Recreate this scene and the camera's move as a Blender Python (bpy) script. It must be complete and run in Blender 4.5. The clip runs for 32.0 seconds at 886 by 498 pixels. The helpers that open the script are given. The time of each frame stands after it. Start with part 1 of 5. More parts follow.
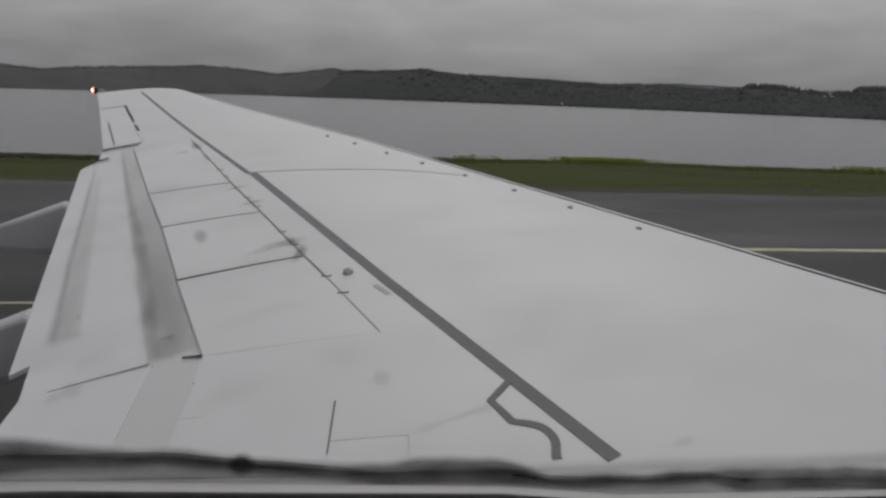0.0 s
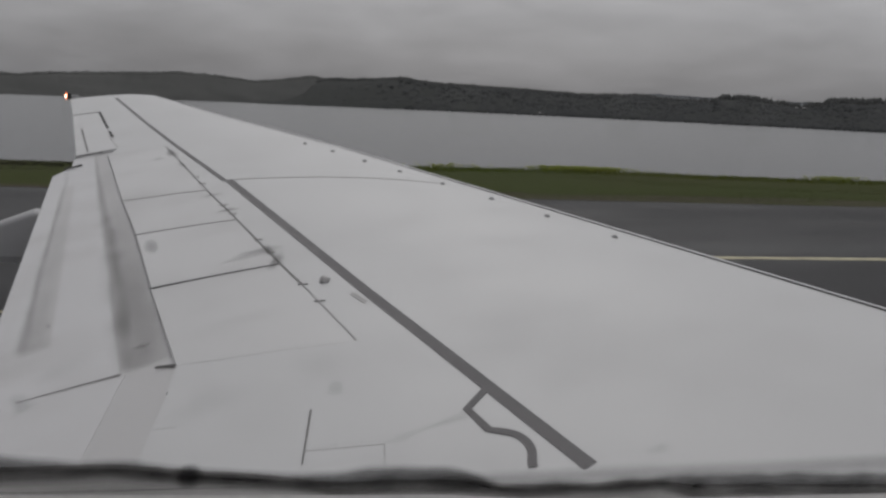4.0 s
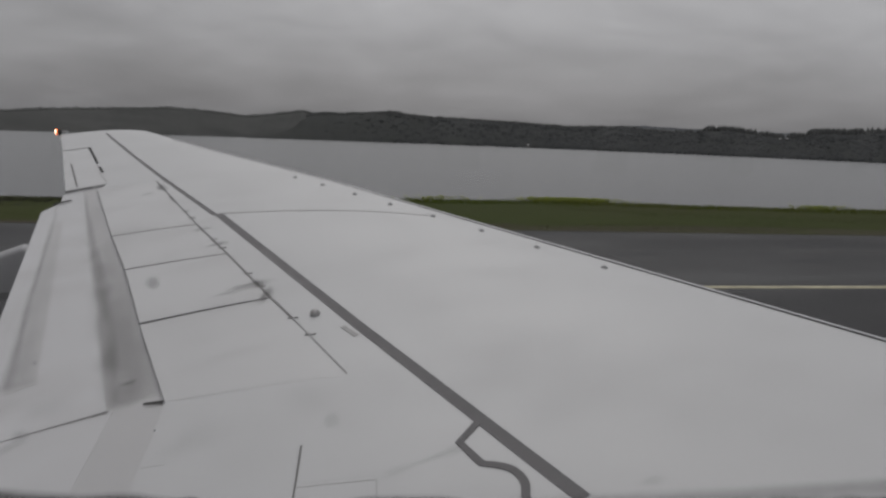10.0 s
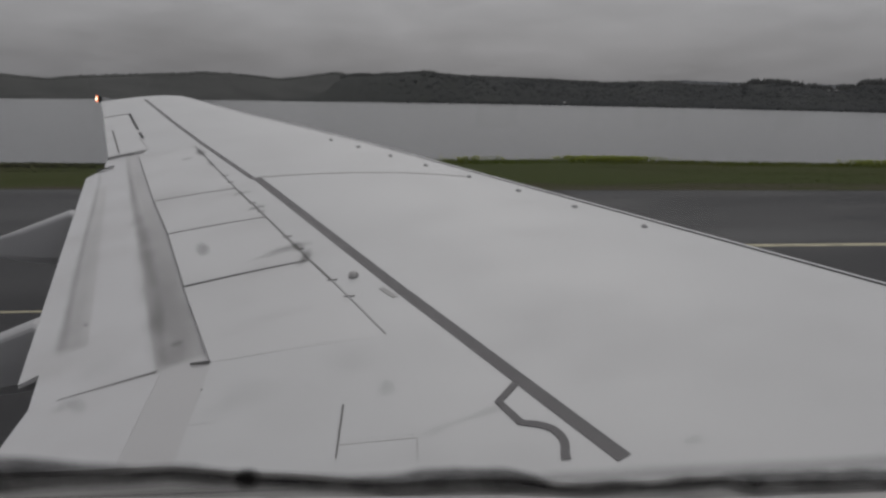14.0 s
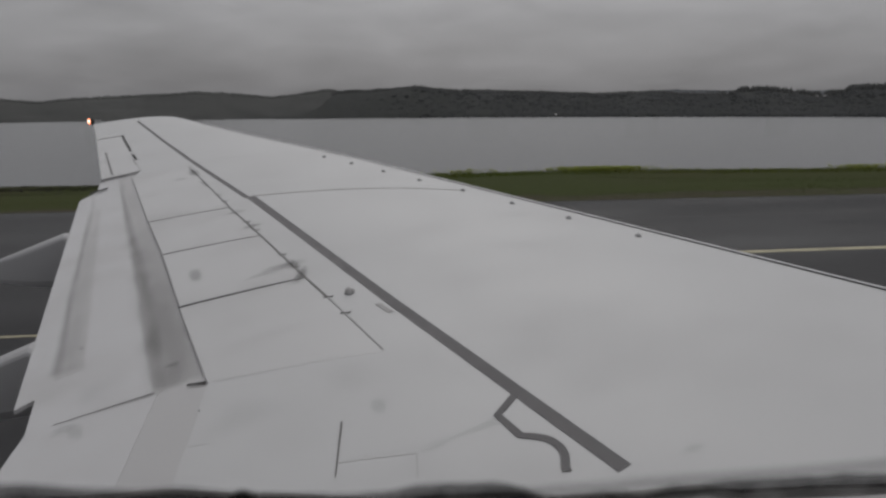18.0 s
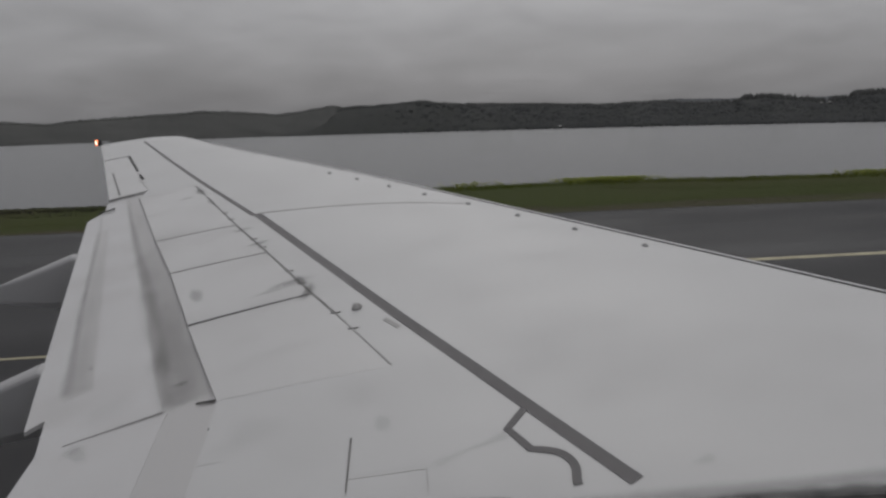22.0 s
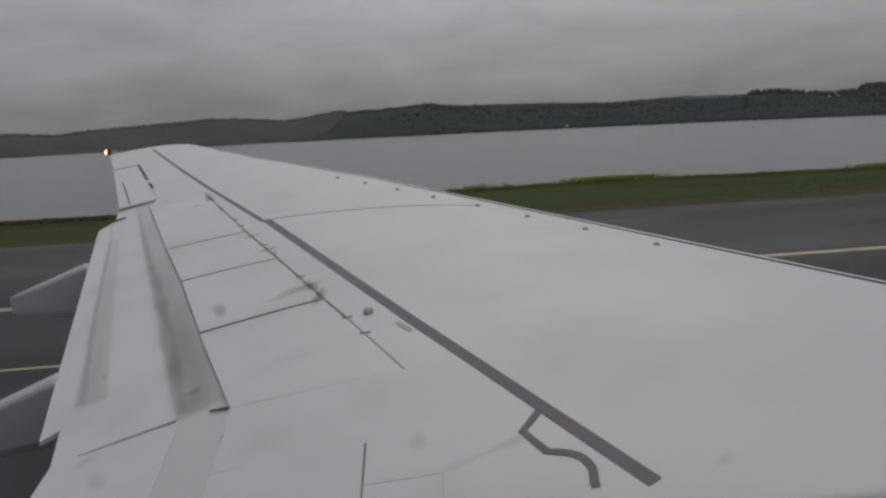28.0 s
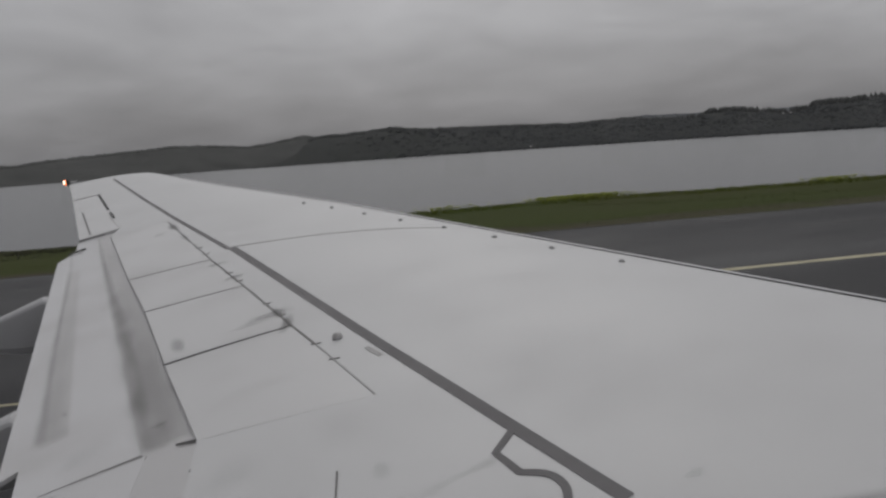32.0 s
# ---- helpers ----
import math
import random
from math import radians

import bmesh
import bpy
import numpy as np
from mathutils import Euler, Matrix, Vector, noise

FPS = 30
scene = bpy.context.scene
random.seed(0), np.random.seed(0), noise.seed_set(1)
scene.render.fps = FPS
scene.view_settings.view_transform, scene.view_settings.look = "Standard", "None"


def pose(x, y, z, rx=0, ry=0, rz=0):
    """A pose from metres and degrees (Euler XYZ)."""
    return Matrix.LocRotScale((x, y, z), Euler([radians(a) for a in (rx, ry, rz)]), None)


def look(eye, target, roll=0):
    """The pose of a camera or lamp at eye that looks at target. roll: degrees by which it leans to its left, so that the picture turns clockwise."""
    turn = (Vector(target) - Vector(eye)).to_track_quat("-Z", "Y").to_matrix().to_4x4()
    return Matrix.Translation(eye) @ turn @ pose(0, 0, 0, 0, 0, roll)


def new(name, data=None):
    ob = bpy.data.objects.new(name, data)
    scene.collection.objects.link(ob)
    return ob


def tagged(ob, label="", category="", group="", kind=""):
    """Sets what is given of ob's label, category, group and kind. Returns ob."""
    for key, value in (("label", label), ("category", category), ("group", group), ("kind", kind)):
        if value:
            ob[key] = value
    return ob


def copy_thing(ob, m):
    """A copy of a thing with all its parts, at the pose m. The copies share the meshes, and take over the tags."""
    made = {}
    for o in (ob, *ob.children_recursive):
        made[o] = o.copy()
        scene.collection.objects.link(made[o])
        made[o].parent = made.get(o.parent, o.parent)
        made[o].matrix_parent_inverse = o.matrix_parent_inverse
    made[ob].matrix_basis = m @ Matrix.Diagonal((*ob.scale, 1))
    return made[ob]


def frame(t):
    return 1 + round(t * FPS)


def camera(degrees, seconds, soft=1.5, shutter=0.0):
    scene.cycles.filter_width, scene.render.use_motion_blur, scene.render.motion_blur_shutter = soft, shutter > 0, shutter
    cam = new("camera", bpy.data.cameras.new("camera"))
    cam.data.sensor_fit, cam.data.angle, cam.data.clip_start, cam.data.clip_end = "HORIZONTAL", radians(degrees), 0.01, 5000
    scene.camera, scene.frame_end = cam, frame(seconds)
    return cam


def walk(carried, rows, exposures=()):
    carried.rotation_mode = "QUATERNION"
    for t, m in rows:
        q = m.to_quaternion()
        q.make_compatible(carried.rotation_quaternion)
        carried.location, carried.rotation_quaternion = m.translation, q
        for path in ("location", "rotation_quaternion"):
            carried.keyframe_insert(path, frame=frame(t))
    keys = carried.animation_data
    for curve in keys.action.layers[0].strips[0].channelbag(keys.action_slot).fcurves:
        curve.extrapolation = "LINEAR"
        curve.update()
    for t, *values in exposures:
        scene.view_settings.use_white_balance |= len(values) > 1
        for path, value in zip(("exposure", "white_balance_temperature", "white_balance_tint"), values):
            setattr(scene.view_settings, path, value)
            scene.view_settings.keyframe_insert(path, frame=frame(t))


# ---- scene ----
cam = camera(66.0, 32.0, soft=2.6)
PATH = [
    (0, (-5.0847, 1.6048, 3.7523), (-4.5883, 3.4929, 3.3179), 2.14),
    (0.5, (-5.0840, 1.6054, 3.7526), (-4.5730, 3.4908, 3.3233), 2.47),
    (1, (-5.0839, 1.6047, 3.7526), (-4.5656, 3.4896, 3.3298), 2.46),
    (1.5, (-5.0828, 1.6023, 3.7530), (-4.5589, 3.4855, 3.3300), 2.65),
    (2, (-5.0813, 1.5994, 3.7537), (-4.5425, 3.4756, 3.3185), 2.38),
    (2.5, (-5.0773, 1.5998, 3.7541), (-4.5353, 3.4720, 3.3059), 2.08),
    (3, (-5.0769, 1.6004, 3.7536), (-4.5314, 3.4769, 3.3278), 2.01),
    (3.5, (-5.0767, 1.6011, 3.7537), (-4.5248, 3.4783, 3.3394), 2.30),
    (5.5, (-5.0789, 1.5994, 3.7538), (-4.5175, 3.4802, 3.3700), 2.68),
    (6, (-5.0800, 1.5994, 3.7543), (-4.5215, 3.4834, 3.3819), 2.52),
    (6.5, (-5.0795, 1.5951, 3.7553), (-4.5217, 3.4810, 3.3919), 2.30),
    (7, (-5.0800, 1.5984, 3.7554), (-4.5232, 3.4852, 3.3946), 2.03),
    (7.5, (-5.0803, 1.5970, 3.7567), (-4.5370, 3.4850, 3.3818), 1.09),
    (8, (-5.0806, 1.5993, 3.7553), (-4.5456, 3.4906, 3.3854), 1.35),
    (8.5, (-5.0812, 1.5987, 3.7550), (-4.5242, 3.4846, 3.3902), 1.60),
    (9, (-5.0804, 1.5977, 3.7550), (-4.5079, 3.4815, 3.4034), 2.06),
    (9.5, (-5.0806, 1.5958, 3.7551), (-4.4920, 3.4771, 3.4172), 2.14),
    (10, (-5.0798, 1.5935, 3.7559), (-4.4947, 3.4798, 3.4404), 2.16),
    (10.5, (-5.0803, 1.5922, 3.7562), (-4.4982, 3.4797, 3.4425), 1.92),
    (11, (-5.0797, 1.5947, 3.7551), (-4.5085, 3.4827, 3.4247), 2.01),
    (11.5, (-5.0792, 1.5949, 3.7547), (-4.5108, 3.4827, 3.4180), 2.19),
    (12, (-5.0797, 1.5982, 3.7544), (-4.5133, 3.4793, 3.3794), 2.01),
    (12.5, (-5.0807, 1.5980, 3.7545), (-4.5222, 3.4784, 3.3642), 2.40),
    (13, (-5.0782, 1.5988, 3.7534), (-4.5427, 3.4770, 3.3224), 2.94),
    (13.5, (-5.0795, 1.6032, 3.7534), (-4.5749, 3.4835, 3.2956), 2.05),
    (14, (-5.0836, 1.6066, 3.7542), (-4.6023, 3.4995, 3.3236), 1.00),
    (14.5, (-5.0855, 1.6069, 3.7546), (-4.6258, 3.5109, 3.3505), 0.62),
    (16.5, (-5.0846, 1.6122, 3.7547), (-4.6245, 3.5170, 3.3548), -0.02),
    (17, (-5.0831, 1.6064, 3.7548), (-4.6160, 3.5067, 3.3417), 0.10),
    (17.5, (-5.0784, 1.6124, 3.7542), (-4.6007, 3.5158, 3.3684), -0.86),
    (18, (-5.0821, 1.6005, 3.7575), (-4.5864, 3.4982, 3.3665), -0.33),
    (18.5, (-5.0840, 1.6075, 3.7556), (-4.5914, 3.5051, 3.3604), 0.05),
    (19, (-5.0851, 1.6102, 3.7556), (-4.5977, 3.5119, 3.3733), -0.19),
    (19.5, (-5.0853, 1.6126, 3.7554), (-4.6066, 3.5178, 3.3795), -0.68),
    (20, (-5.0849, 1.6027, 3.7589), (-4.6067, 3.5089, 3.3876), -1.36),
    (20.5, (-5.0838, 1.6153, 3.7557), (-4.6123, 3.5220, 3.3786), -1.10),
    (21, (-5.0847, 1.6221, 3.7554), (-4.6290, 3.5348, 3.3893), -1.70),
    (21.5, (-5.0821, 1.6208, 3.7546), (-4.6317, 3.5358, 3.3939), -1.59),
    (22, (-5.0798, 1.6005, 3.7581), (-4.6008, 3.5102, 3.4064), -1.54),
    (22.5, (-5.0796, 1.6089, 3.7574), (-4.5881, 3.5151, 3.4044), -1.64),
    (23, (-5.0793, 1.6021, 3.7593), (-4.5752, 3.5023, 3.3914), -1.75),
    (23.5, (-5.0785, 1.6063, 3.7580), (-4.5636, 3.5024, 3.3840), -1.62),
    (24, (-5.0792, 1.6042, 3.7598), (-4.5585, 3.4986, 3.3852), -2.27),
    (24.5, (-5.0790, 1.6077, 3.7584), (-4.5576, 3.5031, 3.3901), -1.94),
    (25, (-5.0794, 1.6100, 3.7584), (-4.5618, 3.5073, 3.3944), -1.41),
    (25.5, (-5.0821, 1.6087, 3.7597), (-4.5673, 3.5098, 3.4119), -1.25),
    (27.5, (-5.0862, 1.6179, 3.7569), (-4.6397, 3.5363, 3.4099), -2.52),
    (28, (-5.0851, 1.6178, 3.7570), (-4.6309, 3.5350, 3.4130), -2.77),
    (28.5, (-5.0842, 1.6178, 3.7574), (-4.6112, 3.5314, 3.4189), -2.58),
    (29, (-5.0837, 1.6141, 3.7579), (-4.6008, 3.5279, 3.4348), -2.39),
    (29.5, (-5.0835, 1.6143, 3.7582), (-4.5961, 3.5280, 3.4417), -2.83),
    (30, (-5.0839, 1.6177, 3.7573), (-4.5825, 3.5267, 3.4343), -2.75),
    (30.5, (-5.0816, 1.6226, 3.7567), (-4.5632, 3.5265, 3.4309), -3.44),
    (31, (-5.0803, 1.6193, 3.7576), (-4.5363, 3.5194, 3.4514), -3.45),
    (31.5, (-5.0806, 1.6160, 3.7589), (-4.5214, 3.5133, 3.4627), -3.47),
    (32, (-5.0823, 1.6133, 3.7593), (-4.5325, 3.5150, 3.4741), -3.88),
]
walk(cam, [(t, look(eye, target, roll)) for t, eye, target, roll in PATH],
     exposures=[(0, 0.24), (3.5, 0.2), (6, 0.12), (10, 0.10), (14, 0.07), (18, 0.06), (25, 0.06), (32, 0.12)])

# ---- world and sun: an overcast afternoon by the fjord ----
SUN_EL, SUN_AZ = radians(48), radians(20)
world = bpy.data.worlds.new("overcast_sky")
scene.world = world
world.use_nodes = True
wn, wl = world.node_tree.nodes, world.node_tree.links
wn.clear()


def wnode(kind, **values):
    n = wn.new(kind)
    for k, v in values.items():
        n.inputs[k].default_value = v
    return n


def wmath(op, a, b=None, clamp=False):
    n = wn.new("ShaderNodeMath")
    n.operation, n.use_clamp = op, clamp
    for i, v in enumerate((a, b)):
        if v is None:
            continue
        if isinstance(v, (int, float)):
            n.inputs[i].default_value = v
        else:
            wl.new(v, n.inputs[i])
    return n.outputs[0]


w_co = wn.new("ShaderNodeTexCoord")
w_sep = wn.new("ShaderNodeSeparateXYZ")
wl.new(w_co.outputs["Generated"], w_sep.inputs[0])
up = wmath("MAXIMUM", w_sep.outputs["Z"], 0.0)
lift = wmath("ADD", up, 0.17)
flat = wn.new("ShaderNodeCombineXYZ")
wl.new(wmath("DIVIDE", w_sep.outputs["X"], lift), flat.inputs[0])
wl.new(wmath("DIVIDE", w_sep.outputs["Y"], lift), flat.inputs[1])
drift = wn.new("ShaderNodeMapping")
drift.inputs["Location"].default_value = (2.3, 4.1, 0.0)
wl.new(flat.outputs[0], drift.inputs["Vector"])
cloud_big = wnode("ShaderNodeTexNoise", Scale=0.30, Detail=4.0, Roughness=0.5, Distortion=0.3)
cloud_fine = wnode("ShaderNodeTexNoise", Scale=0.9, Detail=6.0, Roughness=0.55, Distortion=0.5)
for n in (cloud_big, cloud_fine):
    wl.new(drift.outputs[0], n.inputs["Vector"])
cloud_wisp = wnode("ShaderNodeTexNoise", Scale=2.6, Detail=7.0, Roughness=0.6, Distortion=0.8)
wl.new(drift.outputs[0], cloud_wisp.inputs["Vector"])
mix_noise = wmath("ADD", wmath("MULTIPLY", cloud_big.outputs["Fac"], 0.18), wmath("MULTIPLY", cloud_fine.outputs["Fac"], 0.42))
mix_noise = wmath("ADD", mix_noise, wmath("MULTIPLY", cloud_wisp.outputs["Fac"], 0.15))
cloud = wmath("ADD", wmath("MULTIPLY", mix_noise, 1.8), 0.375)
# an overcast sky grows lighter towards the zenith
grade = wmath("MINIMUM", wmath("ADD", wmath("MULTIPLY", wmath("POWER", up, 0.75), 0.82), 0.118), 0.56)
lum = wmath("MULTIPLY", grade, cloud)
grey = wn.new("ShaderNodeVectorMath")
grey.operation = "SCALE"
grey.inputs[0].default_value = (0.974, 0.970, 1.006)
wl.new(lum, grey.inputs["Scale"])
nishita = wn.new("ShaderNodeTexSky")
nishita.sky_type = "NISHITA"
nishita.sun_disc = False
nishita.sun_elevation, nishita.sun_rotation = SUN_EL, SUN_AZ
nishita.air_density, nishita.dust_density = 1.5, 4.0
blend = wn.new("ShaderNodeMixRGB")
blend.inputs["Fac"].default_value = 0.998
wl.new(nishita.outputs[0], blend.inputs[1])
wl.new(grey.outputs[0], blend.inputs[2])
w_bg = wnode("ShaderNodeBackground", Strength=1.0)
wl.new(blend.outputs[0], w_bg.inputs["Color"])
wl.new(w_bg.outputs[0], wn.new("ShaderNodeOutputWorld").inputs["Surface"])

sun = new("sun", bpy.data.lights.new("sun", "SUN"))
sun.data.energy, sun.data.angle, sun.data.color = 0.5, radians(40), (1.0, 0.97, 0.93)
sun.matrix_world = look((0, 0, 60), (-60 * math.sin(SUN_AZ) / math.tan(SUN_EL), -60 * math.cos(SUN_AZ) / math.tan(SUN_EL), 0))


# ---- materials ----
class Mat:
    """A node material that is filled step by step."""

    def __init__(self, name, colour, rough=0.5, metal=0.0, spec=0.5):
        self.m = bpy.data.materials.new(name)
        self.m.use_nodes = True
        self.n, self.l = self.m.node_tree.nodes, self.m.node_tree.links
        self.b = self.n["Principled BSDF"]
        self.set("Base Color", (*colour, 1))
        self.set("Roughness", rough)
        self.set("Metallic", metal)
        self.set("Specular IOR Level", spec)
        self.co = self.n.new("ShaderNodeTexCoord").outputs["Object"]
        self.colour = None

    def set(self, key, v):
        self.b.inputs[key].default_value = v

    def noise(self, scale, detail=4.0, rough=0.55, stretch=(1, 1, 1), distort=0.0):
        mp = self.n.new("ShaderNodeMapping")
        mp.inputs["Scale"].default_value = stretch
        self.l.new(self.co, mp.inputs["Vector"])
        t = self.n.new("ShaderNodeTexNoise")
        t.inputs["Scale"].default_value, t.inputs["Detail"].default_value = scale, detail
        t.inputs["Roughness"].default_value, t.inputs["Distortion"].default_value = rough, distort
        self.l.new(mp.outputs[0], t.inputs["Vector"])
        return t.outputs["Fac"]

    def ramp(self, fac, lo, hi, c0=0.0, c1=1.0):
        r = self.n.new("ShaderNodeMapRange")
        for k, v in zip(("From Min", "From Max", "To Min", "To Max"), (lo, hi, c0, c1)):
            r.inputs[k].default_value = v
        self.l.new(fac, r.inputs["Value"])
        return r.outputs[0]

    def tint(self, fac, colour):
        """Lays a second colour over what is there, by fac."""
        x = self.n.new("ShaderNodeMixRGB")
        if self.colour is None:
            x.inputs[1].default_value = self.b.inputs["Base Color"].default_value
        else:
            self.l.new(self.colour, x.inputs[1])
        x.inputs[2].default_value = (*colour, 1)
        self.l.new(fac, x.inputs["Fac"])
        self.colour = x.outputs[0]
        self.l.new(self.colour, self.b.inputs["Base Color"])
        return self

    def random(self):
        return self.n.new("ShaderNodeNewGeometry").outputs["Random Per Island"]

    def bump(self, fac, strength=0.2, distance=0.01):
        u = self.n.new("ShaderNodeBump")
        u.inputs["Strength"].default_value, u.inputs["Distance"].default_value = strength, distance
        self.l.new(fac, u.inputs["Height"])
        self.l.new(u.outputs[0], self.b.inputs["Normal"])
        return self

    def rough(self, fac):
        self.l.new(fac, self.b.inputs["Roughness"])
        return self


def paint_material(name, colour, rough, stain, amount):
    m = Mat(name, colour, rough)
    big = m.noise(0.55, 4, 0.6)
    streak = m.noise(1.6, 6, 0.62, (0.8, 1.2, 1))
    spots = m.noise(9.0, 3, 0.5)
    m.tint(m.ramp(big, 0.35, 0.75, 0, amount * 0.5), stain)
    m.tint(m.ramp(streak, 0.48, 0.78, 0, amount), stain)
    m.tint(m.ramp(spots, 0.66, 0.78, 0, amount * 0.8), stain)
    m.rough(m.ramp(streak, 0.3, 0.7, rough - 0.06, rough + 0.08))
    m.bump(m.noise(1.3, 2), 0.05, 0.02)
    return m.m


M_WING = paint_material("wing_paint", (0.485, 0.487, 0.488), 0.52, (0.41, 0.408, 0.408), 0.5)
M_PANEL = paint_material("panel_paint", (0.50, 0.50, 0.50), 0.45, (0.37, 0.365, 0.365), 0.55)
M_FLAP = paint_material("flap_paint", (0.50, 0.50, 0.505), 0.45, (0.36, 0.35, 0.345), 0.5)
shr = Mat("grimy_metal", (0.43, 0.425, 0.425), 0.45)
shr.tint(shr.ramp(shr.noise(2.3, 4, 0.6, (1.2, 0.5, 1)), 0.44, 0.66, 0, 0.4), (0.31, 0.305, 0.305))
shr.tint(shr.ramp(shr.noise(5.0, 5, 0.65), 0.55, 0.75, 0, 0.35), (0.25, 0.245, 0.245))
M_SHROUD = shr.m
# grime of the flap's strip; on the inboard strip its darker grey paints shading
M_INSET_SHADED = paint_material("grimy_shaded_flap_strip", (0.445, 0.44, 0.44), 0.45, (0.34, 0.335, 0.335), 0.6)
M_FAIR = paint_material("fairing_paint", (0.36, 0.36, 0.365), 0.5, (0.3, 0.3, 0.3), 0.4)
M_STRIPE = paint_material("grey_walkway_paint", (0.098, 0.094, 0.097), 0.7, (0.21, 0.205, 0.206), 0.55)
M_GAP = Mat("dark_gap", (0.035, 0.034, 0.034), 0.8).m
M_SEAL = paint_material("worn_seam_filler", (0.34, 0.335, 0.33), 0.7, (0.24, 0.235, 0.23), 0.9)
M_SEAM = paint_material("dirty_seam", (0.12, 0.117, 0.115), 0.7, (0.25, 0.245, 0.24), 0.9)
M_FAINT = paint_material("faint_seam", (0.43, 0.425, 0.42), 0.6, (0.36, 0.355, 0.35), 0.8)
M_SEAM2 = paint_material("smudged_edge", (0.30, 0.295, 0.295), 0.7, (0.42, 0.415, 0.415), 0.95)
M_STUD = Mat("stud_metal", (0.30, 0.30, 0.30), 0.4, 0.6).m
cap_m = Mat("scuffed_cap_metal", (0.44, 0.435, 0.43), 0.3, 0.3)
cap_m.tint(cap_m.ramp(cap_m.noise(60, 4, 0.6), 0.45, 0.65, 0, 0.5), (0.25, 0.22, 0.215))
M_CAP = cap_m.m
M_LIP = paint_material("bright_slat_metal", (0.50, 0.50, 0.505), 0.35, (0.42, 0.42, 0.42), 0.5)
M_FUSE = paint_material("fuselage_paint", (0.72, 0.72, 0.73), 0.3, (0.6, 0.6, 0.6), 0.2)
M_RUBBER = Mat("rubber", (0.03, 0.03, 0.03), 0.8).m
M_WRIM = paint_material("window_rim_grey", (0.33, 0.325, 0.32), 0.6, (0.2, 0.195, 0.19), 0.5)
# lit copy of the rim grey: outside light on the lip, put into the colour
M_WRIM_LIT = paint_material("window_rim_lit", (0.62, 0.61, 0.605), 0.5, (0.38, 0.375, 0.37), 0.7)
M_RIM = Mat("wheel_rim", (0.5, 0.5, 0.5), 0.4, 0.8).m

M_LAMP = bpy.data.materials.new("lit_amber_lens")
M_LAMP.use_nodes = True
lamp_b = M_LAMP.node_tree.nodes["Principled BSDF"]
lamp_b.inputs["Base Color"].default_value = (0.8, 0.25, 0.1, 1)
lamp_b.inputs["Emission Color"].default_value = (1.0, 0.20, 0.05, 1)
lamp_b.inputs["Emission Strength"].default_value = 1.7
M_LAMP_CORE = bpy.data.materials.new("lit_lamp_core")
M_LAMP_CORE.use_nodes = True
lamp_b = M_LAMP_CORE.node_tree.nodes["Principled BSDF"]
lamp_b.inputs["Emission Color"].default_value = (1.0, 0.86, 0.66, 1)
lamp_b.inputs["Emission Strength"].default_value = 3.0

asph = Mat("wet_asphalt", (0.023, 0.023, 0.025), 0.5, 0.0, 0.18)
asph.tint(asph.ramp(asph.noise(0.09, 5, 0.6, (0.35, 1.5, 1)), 0.42, 0.68, 0, 0.6), (0.038, 0.038, 0.040))
asph.tint(asph.ramp(asph.noise(0.5, 6, 0.65, (0.2, 1.2, 1)), 0.5, 0.75, 0, 0.5), (0.028, 0.028, 0.029))
asph.tint(asph.ramp(asph.noise(0.16, 3, 0.45, (0.45, 1.0, 1)), 0.55, 0.62, 0, 0.55), (0.043, 0.043, 0.044))
asph.tint(asph.ramp(asph.noise(30, 3), 0.5, 0.8, 0, 0.4), (0.07, 0.07, 0.07))
asph.rough(asph.ramp(asph.noise(0.12, 4, 0.6, (0.3, 1.3, 1)), 0.4, 0.62, 0.72, 0.5))
asph.bump(asph.noise(70, 3), 0.35, 0.01)
M_ASPHALT = asph.m
M_TAR = paint_material("tar_joint", (0.02, 0.02, 0.02), 0.5, (0.04, 0.04, 0.04), 0.6)
yel = Mat("worn_yellow_paint", (0.39, 0.36, 0.24), 0.7)
yel.tint(yel.ramp(yel.noise(1.6, 6, 0.65), 0.42, 0.66, 0, 0.8), (0.17, 0.155, 0.10))
M_YELLOW = yel.m
soil = Mat("shore_soil", (0.042, 0.052, 0.016), 0.95, 0.0, 0.06)
soil.tint(soil.ramp(soil.noise(0.06, 5), 0.46, 0.64, 0, 0.8), (0.048, 0.047, 0.021))
soil.tint(soil.ramp(soil.noise(3.0, 5), 0.5, 0.75, 0, 0.3), (0.052, 0.060, 0.016))
soil.bump(soil.noise(8, 4), 0.6, 0.05)
M_SOIL = soil.m
vrg = Mat("worn_verge", (0.058, 0.052, 0.036), 0.95, 0.0, 0.06)
vrg.tint(vrg.ramp(vrg.noise(0.35, 5, 0.6), 0.42, 0.66, 0, 0.8), (0.050, 0.056, 0.022))
vrg.bump(vrg.noise(9, 4), 0.6, 0.04)
M_VERGE = vrg.m
grs = Mat("grass_blade", (0.056, 0.069, 0.021), 0.8, 0.0, 0.06)
grs.tint(grs.ramp(grs.noise(0.08, 4), 0.46, 0.66, 0, 0.8), (0.070, 0.066, 0.028))
grs.tint(grs.ramp(grs.random(), 0.0, 1.0, 0, 0.6), (0.050, 0.066, 0.018))
M_GRASS = grs.m
tgr = Mat("rank_grass_blade", (0.112, 0.140, 0.026), 0.8, 0.0, 0.06)
tgr.tint(tgr.ramp(tgr.noise(0.16, 4), 0.40, 0.66, 0, 0.8), (0.115, 0.110, 0.030))
tgr.tint(tgr.ramp(tgr.random(), 0.0, 1.0, 0, 0.5), (0.085, 0.115, 0.010))
M_RANK = tgr.m
